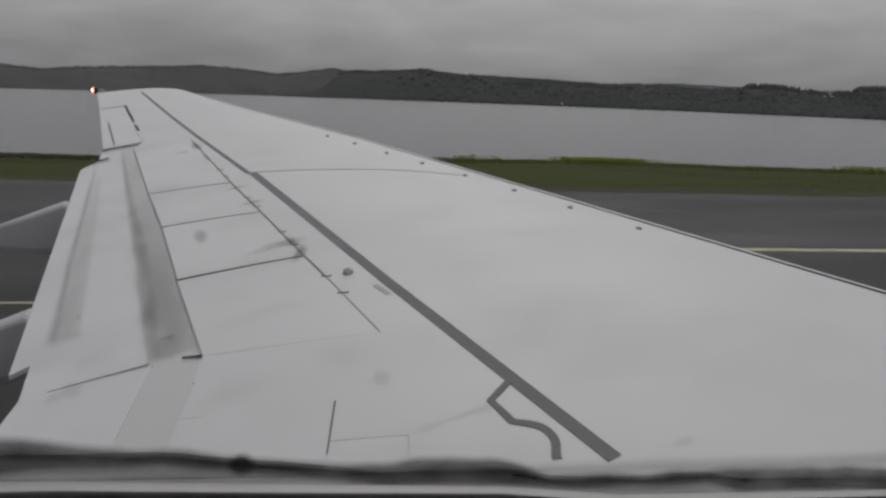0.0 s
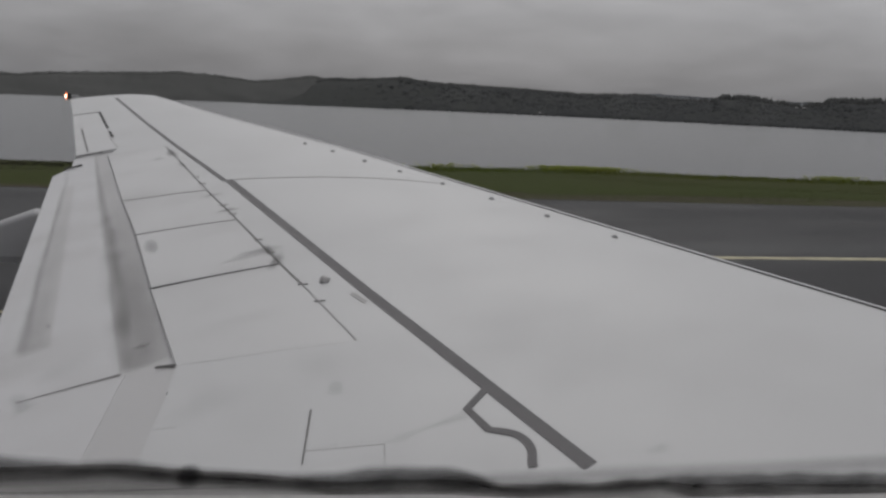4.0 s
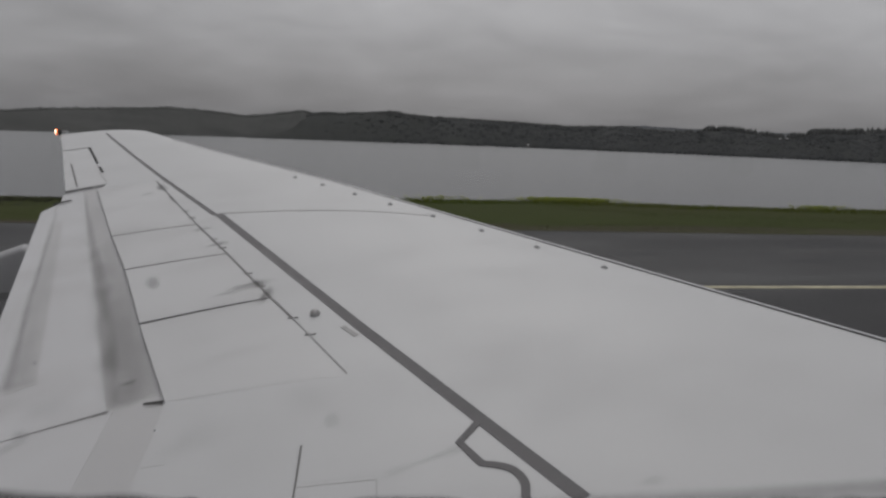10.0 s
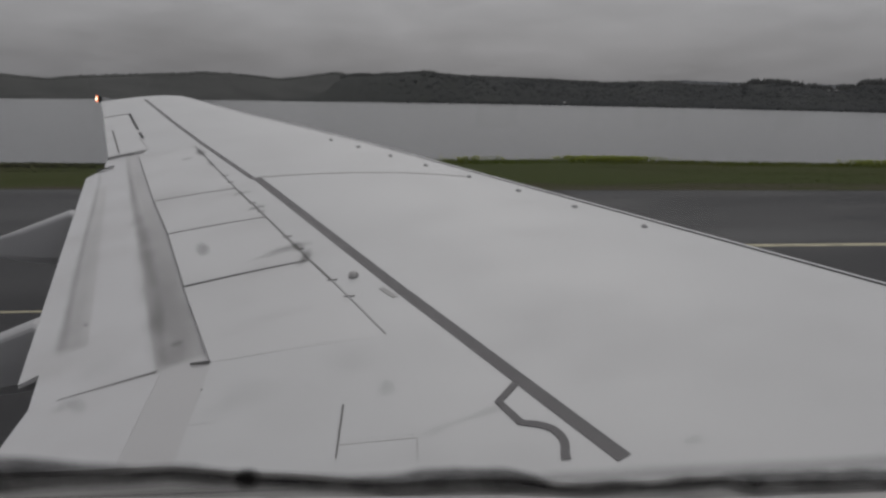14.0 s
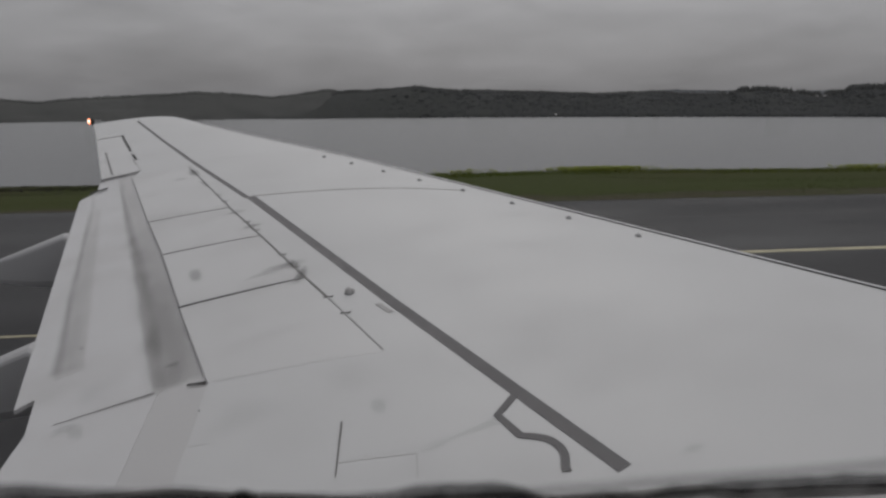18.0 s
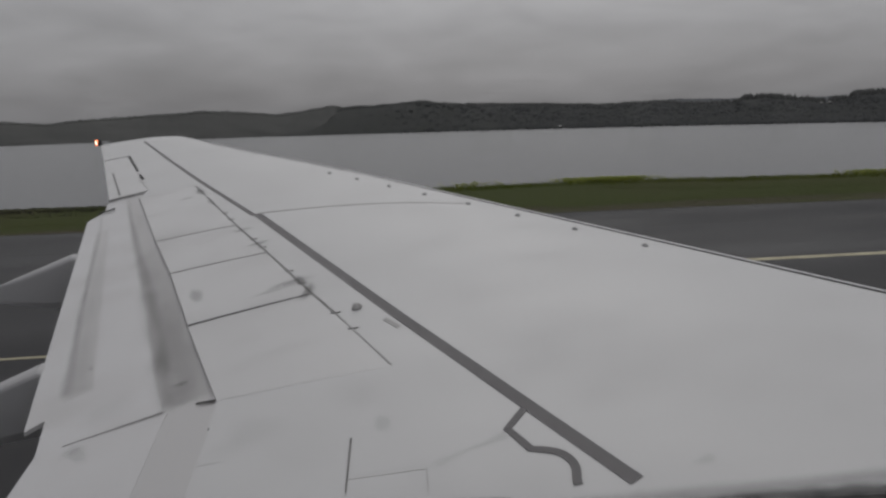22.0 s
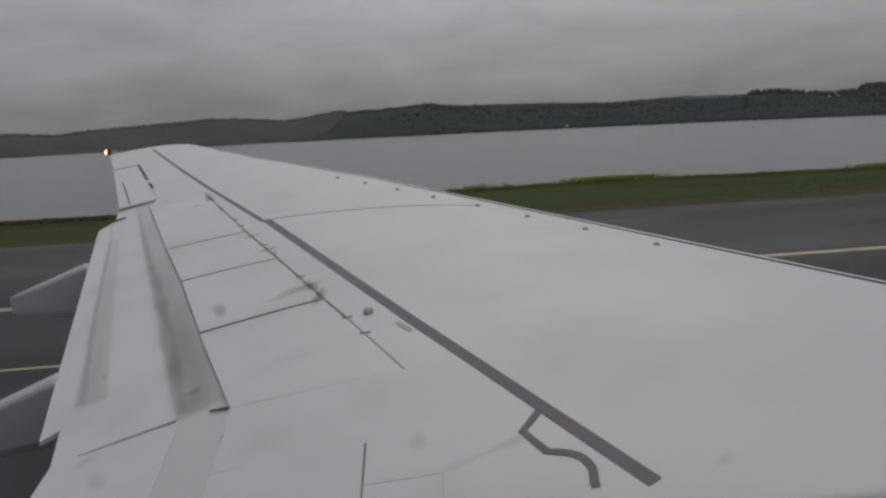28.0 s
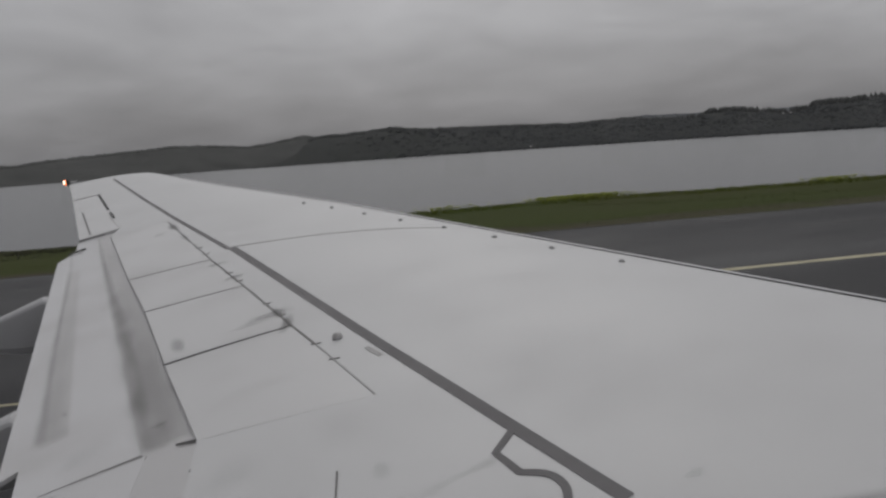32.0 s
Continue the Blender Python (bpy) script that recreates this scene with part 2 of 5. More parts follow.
flw = Mat("yellow_flower", (0.16, 0.18, 0.03), 0.8, 0.0, 0.06)
flw.tint(flw.ramp(flw.random(), 0.2, 1.0, 0, 0.8), (0.10, 0.125, 0.03))
M_FLOWER = flw.m
hea = Mat("dark_heath", (0.036, 0.034, 0.030), 0.95, 0.0, 0.04)
hea.tint(hea.ramp(hea.noise(0.4, 4), 0.42, 0.66, 0, 0.8), (0.028, 0.030, 0.020))
hea.tint(hea.ramp(hea.random(), 0.0, 1.0, 0, 0.6), (0.050, 0.047, 0.042))
M_HEATH = hea.m
rock = Mat("shore_rock", (0.085, 0.083, 0.080), 0.85, 0.0, 0.06)
rock.tint(rock.ramp(rock.random(), 0, 1, 0, 0.8), (0.040, 0.040, 0.036))
rock.bump(rock.noise(5, 5), 0.6, 0.05)
M_ROCK = rock.m
wat = Mat("fjord_water", (0.075, 0.079, 0.084), 0.22)
wat.tint(wat.ramp(wat.noise(0.004, 4, 0.5, (0.3, 1.6, 1)), 0.4, 0.65, 0, 0.7), (0.10, 0.104, 0.109))
wat.bump(wat.noise(0.9, 5, 0.6, (0.5, 1.2, 1)), 0.22, 0.25)
M_WATER = wat.m
hil = Mat("wooded_hill", (0.044, 0.046, 0.045), 0.95, 0.0, 0.06)
hil.tint(hil.ramp(hil.noise(0.05, 6, 0.65), 0.4, 0.65, 0, 0.9), (0.036, 0.039, 0.035))
hil.bump(hil.noise(0.07, 4), 0.6, 6.0)
hil.tint(hil.ramp(hil.noise(0.006, 5), 0.45, 0.7, 0, 0.5), (0.060, 0.062, 0.061))
hil.tint(hil.ramp(hil.noise(0.16, 5, 0.65, (1, 1, 2.5)), 0.48, 0.7, 0, 0.55), (0.026, 0.028, 0.026))
M_HILL = hil.m
# far hill and its crowns: distance haze painted in as a paler base colour
pal = Mat("far_hill_woods_haze_tint", (0.076, 0.077, 0.074), 0.95, 0.0, 0.06)
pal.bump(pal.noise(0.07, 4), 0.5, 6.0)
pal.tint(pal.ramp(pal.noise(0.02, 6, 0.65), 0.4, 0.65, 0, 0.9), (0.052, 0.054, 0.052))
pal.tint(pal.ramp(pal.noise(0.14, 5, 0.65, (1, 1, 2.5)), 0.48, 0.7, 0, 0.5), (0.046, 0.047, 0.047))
M_HILL_HAZE_PALE = pal.m
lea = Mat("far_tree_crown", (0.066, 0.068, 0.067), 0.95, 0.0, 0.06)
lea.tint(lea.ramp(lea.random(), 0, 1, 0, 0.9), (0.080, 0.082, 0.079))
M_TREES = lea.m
lep = Mat("far_tree_crown_haze_tint", (0.10, 0.102, 0.098), 0.95, 0.0, 0.06)
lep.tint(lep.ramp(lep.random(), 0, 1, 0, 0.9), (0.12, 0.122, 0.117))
M_TREES_HAZE_PALE = lep.m
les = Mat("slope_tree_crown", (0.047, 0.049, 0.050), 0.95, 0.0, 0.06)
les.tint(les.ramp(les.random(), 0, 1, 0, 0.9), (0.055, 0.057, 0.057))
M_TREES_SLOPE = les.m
# rear ridge: stronger haze painted into the blue-grey base colours
haz = Mat("haze_tinted_hill_woods", (0.125, 0.130, 0.138), 0.95, 0.0, 0.06)
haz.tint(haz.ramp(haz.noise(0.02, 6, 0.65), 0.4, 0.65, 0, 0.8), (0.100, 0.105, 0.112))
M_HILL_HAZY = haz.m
lez = Mat("haze_tinted_tree_crown", (0.13, 0.135, 0.143), 0.95, 0.0, 0.06)
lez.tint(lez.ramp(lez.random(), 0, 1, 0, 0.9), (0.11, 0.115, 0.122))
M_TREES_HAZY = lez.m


# ---- mesh helpers ----
def mesh_object(name, verts, faces, material, parent=None, label="", smooth=False):
    me = bpy.data.meshes.new(name)
    me.from_pydata([tuple(map(float, v)) for v in verts], [], faces)
    me.materials.append(material)
    if smooth:
        me.polygons.foreach_set("use_smooth", [True] * len(me.polygons))
    me.update()
    ob = new(name, me)
    if parent is not None:
        ob.parent = parent
    if label:
        tagged(ob, label)
    return ob


def part(name, bm, material, parent, label="", smooth=False):
    me = bpy.data.meshes.new(name)
    bmesh.ops.recalc_face_normals(bm, faces=bm.faces)
    bm.to_mesh(me)
    bm.free()
    me.materials.append(material)
    if smooth:
        me.polygons.foreach_set("use_smooth", [True] * len(me.polygons))
    ob = new(name, me)
    ob.parent = parent
    if label:
        tagged(ob, label)
    return ob


def box_bm(x0, y0, z0, x1, y1, z1, bevel=0.0, bm=None):
    bm = bm or bmesh.new()
    got = bmesh.ops.create_cube(bm, size=1.0, matrix=Matrix.LocRotScale(((x0 + x1) / 2, (y0 + y1) / 2, (z0 + z1) / 2), None, (x1 - x0, y1 - y0, z1 - z0)))
    if bevel:
        edges = list({e for v in got["verts"] for e in v.link_edges})
        bmesh.ops.bevel(bm, geom=edges, offset=bevel, segments=2, affect="EDGES")
    return bm


def cyl_bm(p, q, r0, r1, n=16, bm=None):
    bm = bm or bmesh.new()
    p, q = Vector(p), Vector(q)
    m = Matrix.Translation((p + q) / 2) @ (q - p).to_track_quat("Z", "Y").to_matrix().to_4x4()
    bmesh.ops.create_cone(bm, cap_ends=True, segments=n, radius1=r0, radius2=r1, depth=(q - p).length, matrix=m)
    return bm


def interp(x, table):
    xs, ys = zip(*table)
    return float(np.interp(x, xs, ys))


def stuff_mesh(name, verts, faces_flat, counts, material):
    """One large mesh from numpy arrays."""
    me = bpy.data.meshes.new(name)
    me.vertices.add(len(verts))
    me.vertices.foreach_set("co", np.asarray(verts, np.float32).ravel())
    me.loops.add(len(faces_flat))
    me.loops.foreach_set("vertex_index", np.asarray(faces_flat, np.int32))
    me.polygons.add(len(counts))
    starts = np.concatenate([[0], np.cumsum(counts)[:-1]])
    me.polygons.foreach_set("loop_start", starts.astype(np.int32))
    me.update(calc_edges=True)
    me.validate()
    me.materials.append(material)
    return new(name, me)


def scatter(name, tv, tf, places, scales, turns, material, jitter=0.0, seed=1):
    """Many small copies of one template, joined into one mesh."""
    rng = np.random.default_rng(seed)
    tv, tf = np.asarray(tv, float), np.asarray(tf, int)
    n, k = len(places), len(tv)
    c, s = np.cos(turns)[:, None], np.sin(turns)[:, None]
    v = tv[None] * scales[:, None, :]
    if jitter:
        v = v * (1 + jitter * rng.standard_normal((n, k, 1)))
    out = np.stack([v[..., 0] * c - v[..., 1] * s, v[..., 0] * s + v[..., 1] * c, v[..., 2]], -1) + places[:, None, :]
    faces = (tf[None] + (np.arange(n) * k)[:, None, None]).reshape(-1)
    return stuff_mesh(name, out.reshape(-1, 3), faces, np.full(n * len(tf), tf.shape[1]), material)


# ---- the wing's upper surface ----
WING_Z, DIHEDRAL, SIDE = 2.5, 0.104, 1.88


def chord(y):
    return 4.85 - 0.225 * y


def lead(y):
    return -0.4663 * y + 0.25 * chord(y)


def wing_z(x, y):
    """The height of the upper skin over a point of the plan; it goes on over the lowered flaps."""
    c = chord(y)
    s = (lead(y) - x) / c
    fall = 0.085 * ((s - 0.35) / 0.65) ** 1.6 if s > 0.35 else 0.03 * (min(0.35 - s, 0.36) / 0.35) ** 2.4
    return WING_Z + DIHEDRAL * (y - SIDE) - fall * c


def inset(corners, gap):
    """A panel's corners, drawn in by the gap round it."""
    mid = [sum(c[i] for c in corners) / len(corners) for i in (0, 1)]
    out = []
    for x, y in corners:
        d = math.hypot(x - mid[0], y - mid[1])
        out.append((x + (mid[0] - x) * gap / d, y + (mid[1] - y) * gap / d))
    return out


def skin_panel(name, corners, material, parent, lift=0.0, thick=0.03, gap=0.0, nu=10, nv=16, label="", drop_end=0.0):
    """A slab that follows the wing's skin over four corners of the plan: a, b along one edge, then c, d back along the other."""
    a, b, c, d = inset(corners, gap) if gap else corners
    top, low = [], []
    for i in range(nu + 1):
        for j in range(nv + 1):
            u, v = i / nu, j / nv
            x = (a[0] * (1 - v) + b[0] * v) * (1 - u) + (d[0] * (1 - v) + c[0] * v) * u
            y = (a[1] * (1 - v) + b[1] * v) * (1 - u) + (d[1] * (1 - v) + c[1] * v) * u
            z = wing_z(x, y) + lift - drop_end * u
            top.append((x, y, z))
            low.append((x, y, z - thick))
    n, w = len(top), nv + 1
    faces = []
    for i in range(nu):
        for j in range(nv):
            k = i * w + j
            faces.append((k, k + 1, k + w + 1, k + w))
            faces.append((n + k, n + k + w, n + k + w + 1, n + k + 1))
    rim = [j for j in range(w)] + [i * w + nv for i in range(1, nu + 1)] + [nu * w + j for j in range(nv - 1, -1, -1)] + [i * w for i in range(nu - 1, 0, -1)]
    for k, m in zip(rim, rim[1:] + rim[:1]):
        faces.append((m, k, n + k, n + m))
    ob = mesh_object(name, top + low, faces, material, parent, label)
    bm = bmesh.new()
    bm.from_mesh(ob.data)
    bmesh.ops.recalc_face_normals(bm, faces=bm.faces)
    bm.to_mesh(ob.data)
    bm.free()
    return ob


def skin_line(name, points, width, material, parent, lift=0.003, label="", widths=None):
    """A painted or filled line that lies on the skin along points of the plan."""
    pts = []
    for (x0, y0), (x1, y1) in zip(points, points[1:]):
        n = max(1, int(math.hypot(x1 - x0, y1 - y0) / 0.15))
        pts += [(x0 + (x1 - x0) * k / n, y0 + (y1 - y0) * k / n) for k in range(n)]
    pts.append(points[-1])
    verts, faces = [], []
    for k, (x, y) in enumerate(pts):
        p, q = pts[max(k - 1, 0)], pts[min(k + 1, len(pts) - 1)]
        dx, dy = q[0] - p[0], q[1] - p[1]
        d = math.hypot(dx, dy) or 1
        w = width if widths is None else widths[0] + (widths[1] - widths[0]) * k / (len(pts) - 1)
        for side in (-0.5, 0.5):
            px, py = x - dy / d * w * side, y + dx / d * w * side
            verts.append((px, py, wing_z(px, py) + lift))
        for side in (-0.5, 0.5):
            px, py = x - dy / d * w * side, y + dx / d * w * side
            verts.append((px, py, wing_z(px, py) - 0.004))
        if k:
            i = 4 * k
            faces += [(i - 4, i - 3, i + 1, i), (i - 4, i, i + 2, i - 2), (i - 3, i - 1, i + 3, i + 1)]
    return mesh_object(name, verts, faces, material, parent, label)


# ---- the airliner ----
airliner = tagged(new("airliner"), "white jet airliner with pale grey wing and lowered flaps", "airplane")

HINGE = [(4.80, -4.535), (4.82, -4.54), (5.94, -4.860), (6.91, -5.130), (7.79, -5.384), (9.66, -5.884), (9.70, -6.36), (9.86, -6.40), (12.31, -6.99), (12.345, -7.355), (14.32, -7.80)]


def nose(y):
    """The leading edge of the fixed wing."""
    return lead(y) - (0.095 + 0.008 * max(0, y - 9.0)) * chord(y)


def drawn_back(y):
    """How far the nose draws back towards the tip."""
    return 0.24 * min(1.0, max(0.0, y - 9.3) / 2.2) ** 1.3 * min(1.0, (14.32 - y) / 1.12)


def rear_edge(y):
    """Where the fixed skin ends, ahead of spoilers, aileron and flaps."""
    return -5.43 - 0.17 * (4.795 - y) if y < 4.795 else interp(y, HINGE)


# wing box: upper skin, nose, lower skin and tip
stations = [1.6, 2.2, 2.8, 3.4, 4.0, 4.5, 4.7946, 4.795, 4.82, 5.2, 5.8, 6.4, 7, 7.6, 8.2, 8.8, 9.3, 9.66, 9.70, 9.86, 10.4, 11, 11.6, 12.31, 12.345, 12.8, 13.3, 13.8, 14.1, 14.32]
verts, faces, ring = [], [], 0
for y in stations:
    c, x1 = chord(y), rear_edge(y)
    x0 = nose(y)
    if y > 9.3:  # the nose draws back outboard
        x0 -= drawn_back(y)
    if y > 13.2:  # rounded tip at the leading edge
        x0 -= 0.30 * ((y - 13.2) / 1.12) ** 2.2
    ups = [0.0, 0.006, 0.02, 0.045, 0.08, 0.12, 0.17, 0.23, 0.3, 0.38, 0.46, 0.55, 0.64, 0.73, 0.82, 0.91, 1.0]
    sec = []
    x_h = -4.535 if y < 4.795 else x1  # all sections share their points ahead of the hinge line
    for u in ups:
        x = x0 + (x_h - x0) * u
        sec.append((x, y, wing_z(x, y) - c * 0.020 * max(0, 1 - u / 0.03) ** 2))
    for k in range(1, 7):
        x = x_h + (x1 - x_h) * k / 6 if y < 4.795 else x1 - 0.0001 * k
        sec.append((x, y, wing_z(x, y)))
    for u in (1.0, 0.75, 0.5, 0.25, 0.08, 0.02):
        x = x0 + (x1 - x0) * u
        depth = c * (0.022 + 0.085 * math.sin(math.pi * min(1, 0.15 + 0.85 * (1 - u)) * 0.55) * (1 if u > 0.1 else u / 0.1 * 0.6 + 0.3))
        sec.append((x, y, wing_z(x, y) - min(depth, 0.35)))
    if y > 13.4:  # the tip sinks to its end
        sec = [(x, yy, z - 0.075 * ((y - 13.4) / 0.92) ** 2) for x, yy, z in sec]
    ring = len(sec)
    verts += sec
for k in range(len(stations) - 1):
    for j in range(ring):
        a, b = k * ring + j, k * ring + (j + 1) % ring
        faces.append((a, b, b + ring, a + ring))
faces.append(tuple(range(ring)))
faces.append(tuple((len(stations) - 1) * ring + j for j in reversed(range(ring))))
wing = mesh_object("wing", verts, faces, M_WING, airliner, "light grey painted wing skin with faint stains", smooth=True)
wing.data.update()
bm = bmesh.new()
bm.from_mesh(wing.data)
bmesh.ops.recalc_face_normals(bm, faces=bm.faces)
for e in bm.edges:
    if len(e.link_faces) == 2 and e.calc_face_angle(0) > radians(32) or all(abs(v.co.y - 4.7948) < 0.0006 for v in e.verts):
        e.smooth = False
bm.to_mesh(wing.data)
bm.free()

# spoilers, between the hinge line and the shroud line
SP_IN = [(-4.54, 4.82), (-4.866, 5.94), (-5.136, 6.91), (-5.391, 7.79), (-5.885, 9.62)]
SP_OUT = [(-5.41, 5.0), (-5.636, 5.975), (-5.852, 6.99), (-6.072, 7.885), (-6.47, 9.64)]
for k in range(4):
    skin_panel("spoiler", [SP_IN[k], SP_IN[k + 1], SP_OUT[k + 1], SP_OUT[k]], M_PANEL, airliner, 0.0, 0.035, (0.0, 0.006, 0.006, 0.006)[k], 8, 12)
skin_panel("fixed_panel", [(-4.53, 4.785), (-4.535, 4.8185), (-5.41, 4.998), (-5.44, 4.785)], M_WING, airliner, 0.0, 0.05, 0, 4, 4)
for a, b, wd in (((-4.865, 5.94), (-5.636, 5.975), 0.016), ((-5.136, 6.91), (-5.852, 6.99), 0.013), ((-5.39, 7.79), (-6.072, 7.885), 0.011)):
    skin_line("spoiler_gap", [a, b], wd, M_GAP if wd > 0.015 else M_SEAM, airliner, 0.003, "", (wd * 0.7, wd * 1.25))
skin_panel("fixed_panel", [(-5.885, 9.625), (-5.90, 9.87), (-6.42, 9.885), (-6.46, 9.645)], M_WING, airliner, -0.002, 0.03, 0, 4, 4)
# dark bay under the spoilers and the shroud strip behind them
skin_panel("spoiler_bay", [(-4.56, 4.83), (-5.86, 9.60), (-6.44, 9.60), (-5.42, 5.0)], M_GAP, airliner, -0.045, 0.05, 0, 10, 20)
fore_flap = skin_panel("fore_flap", [(-5.38, 4.985), (-6.42, 9.82), (-6.65, 9.85), (-5.68, 5.06)], M_SHROUD, airliner, -0.022, 0.03, 0, 6, 24, "stained bare metal strip ahead of the flap")
# outboard flap with its aft segment
flap = skin_panel("flap", [(-5.68, 5.07), (-6.65, 9.85), (-6.83, 9.80), (-6.275, 5.075)], M_FLAP, airliner, -0.018, 0.05, 0.0, 8, 24, "pale grey flap lowered behind the wing")
skin_panel("flap_strip", [(-6.11, 5.58), (-6.62, 8.75), (-6.735, 8.75), (-6.262, 5.55)], M_INSET_SHADED, flap, -0.0170, 0.006, 0, 4, 20, "grimy recessed strip along the flap")
skin_panel("aft_flap", [(-6.24, 5.45), (-6.77, 9.50), (-6.925, 9.27), (-6.408, 5.372)], M_FLAP, flap, -0.0215, 0.025, 0, 4, 20)
skin_line("flap_end_seam", [(-5.675, 5.063), (-6.144, 5.067)], 0.011, M_SEAM, flap, -0.005, "", (0.017, 0.005))
skin_line("flap_end_slot", [(-5.42, 5.018), (-5.515, 5.05)], 0.012, M_SEAM, flap, -0.012, "", (0.018, 0.008))
skin_line("flap_end_seam", [(-6.83, 9.84), (-6.55, 9.81)], 0.015, M_SEAM, flap, 0.006)
skin_line("flap_end_seam", [(-6.845, 9.38), (-6.68, 9.42)], 0.03, M_GAP, flap, 0.006)
# aileron with its tab
aileron = skin_panel("aileron", [(-6.40, 9.88), (-7.00, 12.30), (-7.36, 12.34), (-6.83, 9.88)], M_PANEL, airliner, 0.0, 0.035, 0.012, 6, 14, "grey aileron with dark hinge gaps")
skin_line("aileron_seam", [(-7.35, 12.355), (-6.99, 12.315)], 0.02, M_SEAM, aileron, 0.003)
skin_line("aileron_seam", [(-6.62, 10.6), (-6.41, 9.9)], 0.008, M_SEAL, aileron, 0.003)
skin_line("tab_seam", [(-7.05, 11.32), (-6.73, 9.97)], 0.02, M_SEAM, aileron, 0.003)
for a, b in (((-7.01, 12.30), (-6.70, 11.06)), ((-6.65, 10.86), (-6.55, 10.48))):
    skin_line("hinge_gap", [a, b], 0.03, M_GAP, aileron, 0.004)
# inboard flap
# the strip's darker grey stands in for shading ahead of the flap
skin_panel("inboard_fore_flap", [(-5.94, 1.7), (-5.40, 4.99), (-5.70, 5.045), (-6.26, 1.7)], M_INSET_SHADED, airliner, -0.0100, 0.02, 0, 4, 16, "grey strip ahead of the inboard flap, shading put into its colour")
skin_panel("inboard_flap", [(-6.16, 1.7), (-5.655, 5.058), (-6.27, 5.064), (-6.87, 1.7)], M_FLAP, airliner, -0.008, 0.05, 0, 8, 16, "pale grey inboard flap")

# seams, walkway stripe and markings
skin_line("walkway_stripe", [(-6.96, 13.41), (-6.30, 11.24), (-5.83, 9.76), (-5.235, 7.97)], 0.03, M_STRIPE, airliner, 0.003, "thin dark grey painted line", (0.035, 0.042))
skin_line("walkway_stripe", [(-5.21, 8.0), (-4.412, 5.327), (-4.20, 4.651), (-4.062, 4.205), (-3.880, 3.622)], 0.08, M_STRIPE, airliner, 0.003, "broad dark grey painted walkway stripe", (0.068, 0.062))
hook = [(-4.072, 4.212), (-4.199, 4.103), (-4.158, 3.945), (-4.118, 3.921), (-4.079, 3.891), (-4.058, 3.864), (-4.047, 3.833), (-4.043, 3.802), (-4.046, 3.772), (-4.056, 3.745), (-4.068, 3.720), (-4.075, 3.690)]
skin_line("walkway_hook", hook, 0.034, M_STRIPE, airliner, 0.004, "hooked dark grey painted line")
skin_line("hinge_seam", [(-4.758, 5.583), (-4.863, 5.94), (-5.133, 6.91), (-5.388, 7.79), (-5.880, 9.62)], 0.011, M_SEAM, airliner, 0.004, "", (0.013, 0.008))
skin_line("hinge_seam", [(-4.55, 4.835), (-4.755, 5.583)], 0.008, M_SEAM2, airliner, 0.004)
skin_line("skin_seam", [(-5.17, 8.0), (-4.6, 7.83), (-4.03, 7.66), (-3.40, 7.49)], 0.02, M_SEAL, airliner)
skin_line("access_seam", [(-4.817, 4.361), (-4.880, 4.040)], 0.010, M_SEAM, airliner, 0.003, "", (0.009, 0.006))
skin_line("access_seam", [(-4.859, 4.114), (-4.561, 4.026)], 0.004, M_FAINT, airliner, 0.0015)
skin_line("access_seam", [(-4.561, 4.026), (-4.585, 3.900)], 0.004, M_SEAM2, airliner, 0.0015)
skin_line("access_seam", [(-5.468, 4.526), (-5.366, 4.500)], 0.003, M_SEAM2, airliner, 0.0008, "", (0.004, 0.001))
for k in range(8):
    t = (k + 0.6) / 8.5
    x, y = -4.84 + 0.29 * t, 4.128 - 0.082 * t
    skin_line("rivet_dash", [(x, y), (x + 0.010, y - 0.002)], 0.005, M_SEAL if k % 3 == 2 else M_FAINT, airliner, 0.001)
skin_line("stencil_bar", [(-4.495, 5.34), (-4.44, 5.20)], 0.028, M_SEAL, airliner)
# short hinge marks across the hinge line
for y in (5.327, 5.580, 6.15, 6.42, 7.05, 7.30, 8.0, 8.25):
    x = rear_edge(y)
    skin_line("hinge_mark", [(x + 0.035, y - 0.01), (x - 0.025, y + 0.008)], 0.008, M_SEAM, airliner, 0.005)

# studs along the leading edge, and a filler cap
STUDS = [(-4.42, 9.39), (-4.17, 8.95), (-3.91, 8.45), (-3.65, 7.968), (-3.366, 7.467), (-3.096, 6.924), (-2.832, 6.383), (-2.556, 5.830)]
for x, y in STUDS:
    z = wing_z(x, y)
    bm = cyl_bm((x, y, z - 0.01), (x, y, z + 0.008), 0.026, 0.024, 14)
    cyl_bm((x, y, z + 0.006), (x, y, z + 0.018), 0.018, 0.012, 14, bm)
    part("stud", bm, M_STUD, airliner)
x, y = -4.625, 5.570
z = wing_z(x, y)
cap = part("filler_cap", cyl_bm((x, y, z - 0.01), (x, y, z + 0.005), 0.033, 0.031, 20), M_STUD, airliner, "scuffed metal filler cap")
bm = cyl_bm((x, y, z + 0.004), (x, y, z + 0.012), 0.030, 0.030, 20)
for k in range(5):  # a domed crown in rings
    q0, q1 = math.pi / 2 * k / 5, math.pi / 2 * (k + 1) / 5
    cyl_bm((x, y, z + 0.012 + 0.022 * math.sin(q0) - 0.0002), (x, y, z + 0.012 + 0.022 * math.sin(q1)), 0.030 * math.cos(q0), max(0.002, 0.030 * math.cos(q1)), 20, bm)
part("dome", bm, M_CAP, cap, "scuffed grey metal dome", True)

# dark end of the slat near the tip
ends = [(nose(y) - drawn_back(y) + 0.03, y, wing_z(nose(y) - drawn_back(y), y) - 0.03) for y in (13.2, 12.85)]
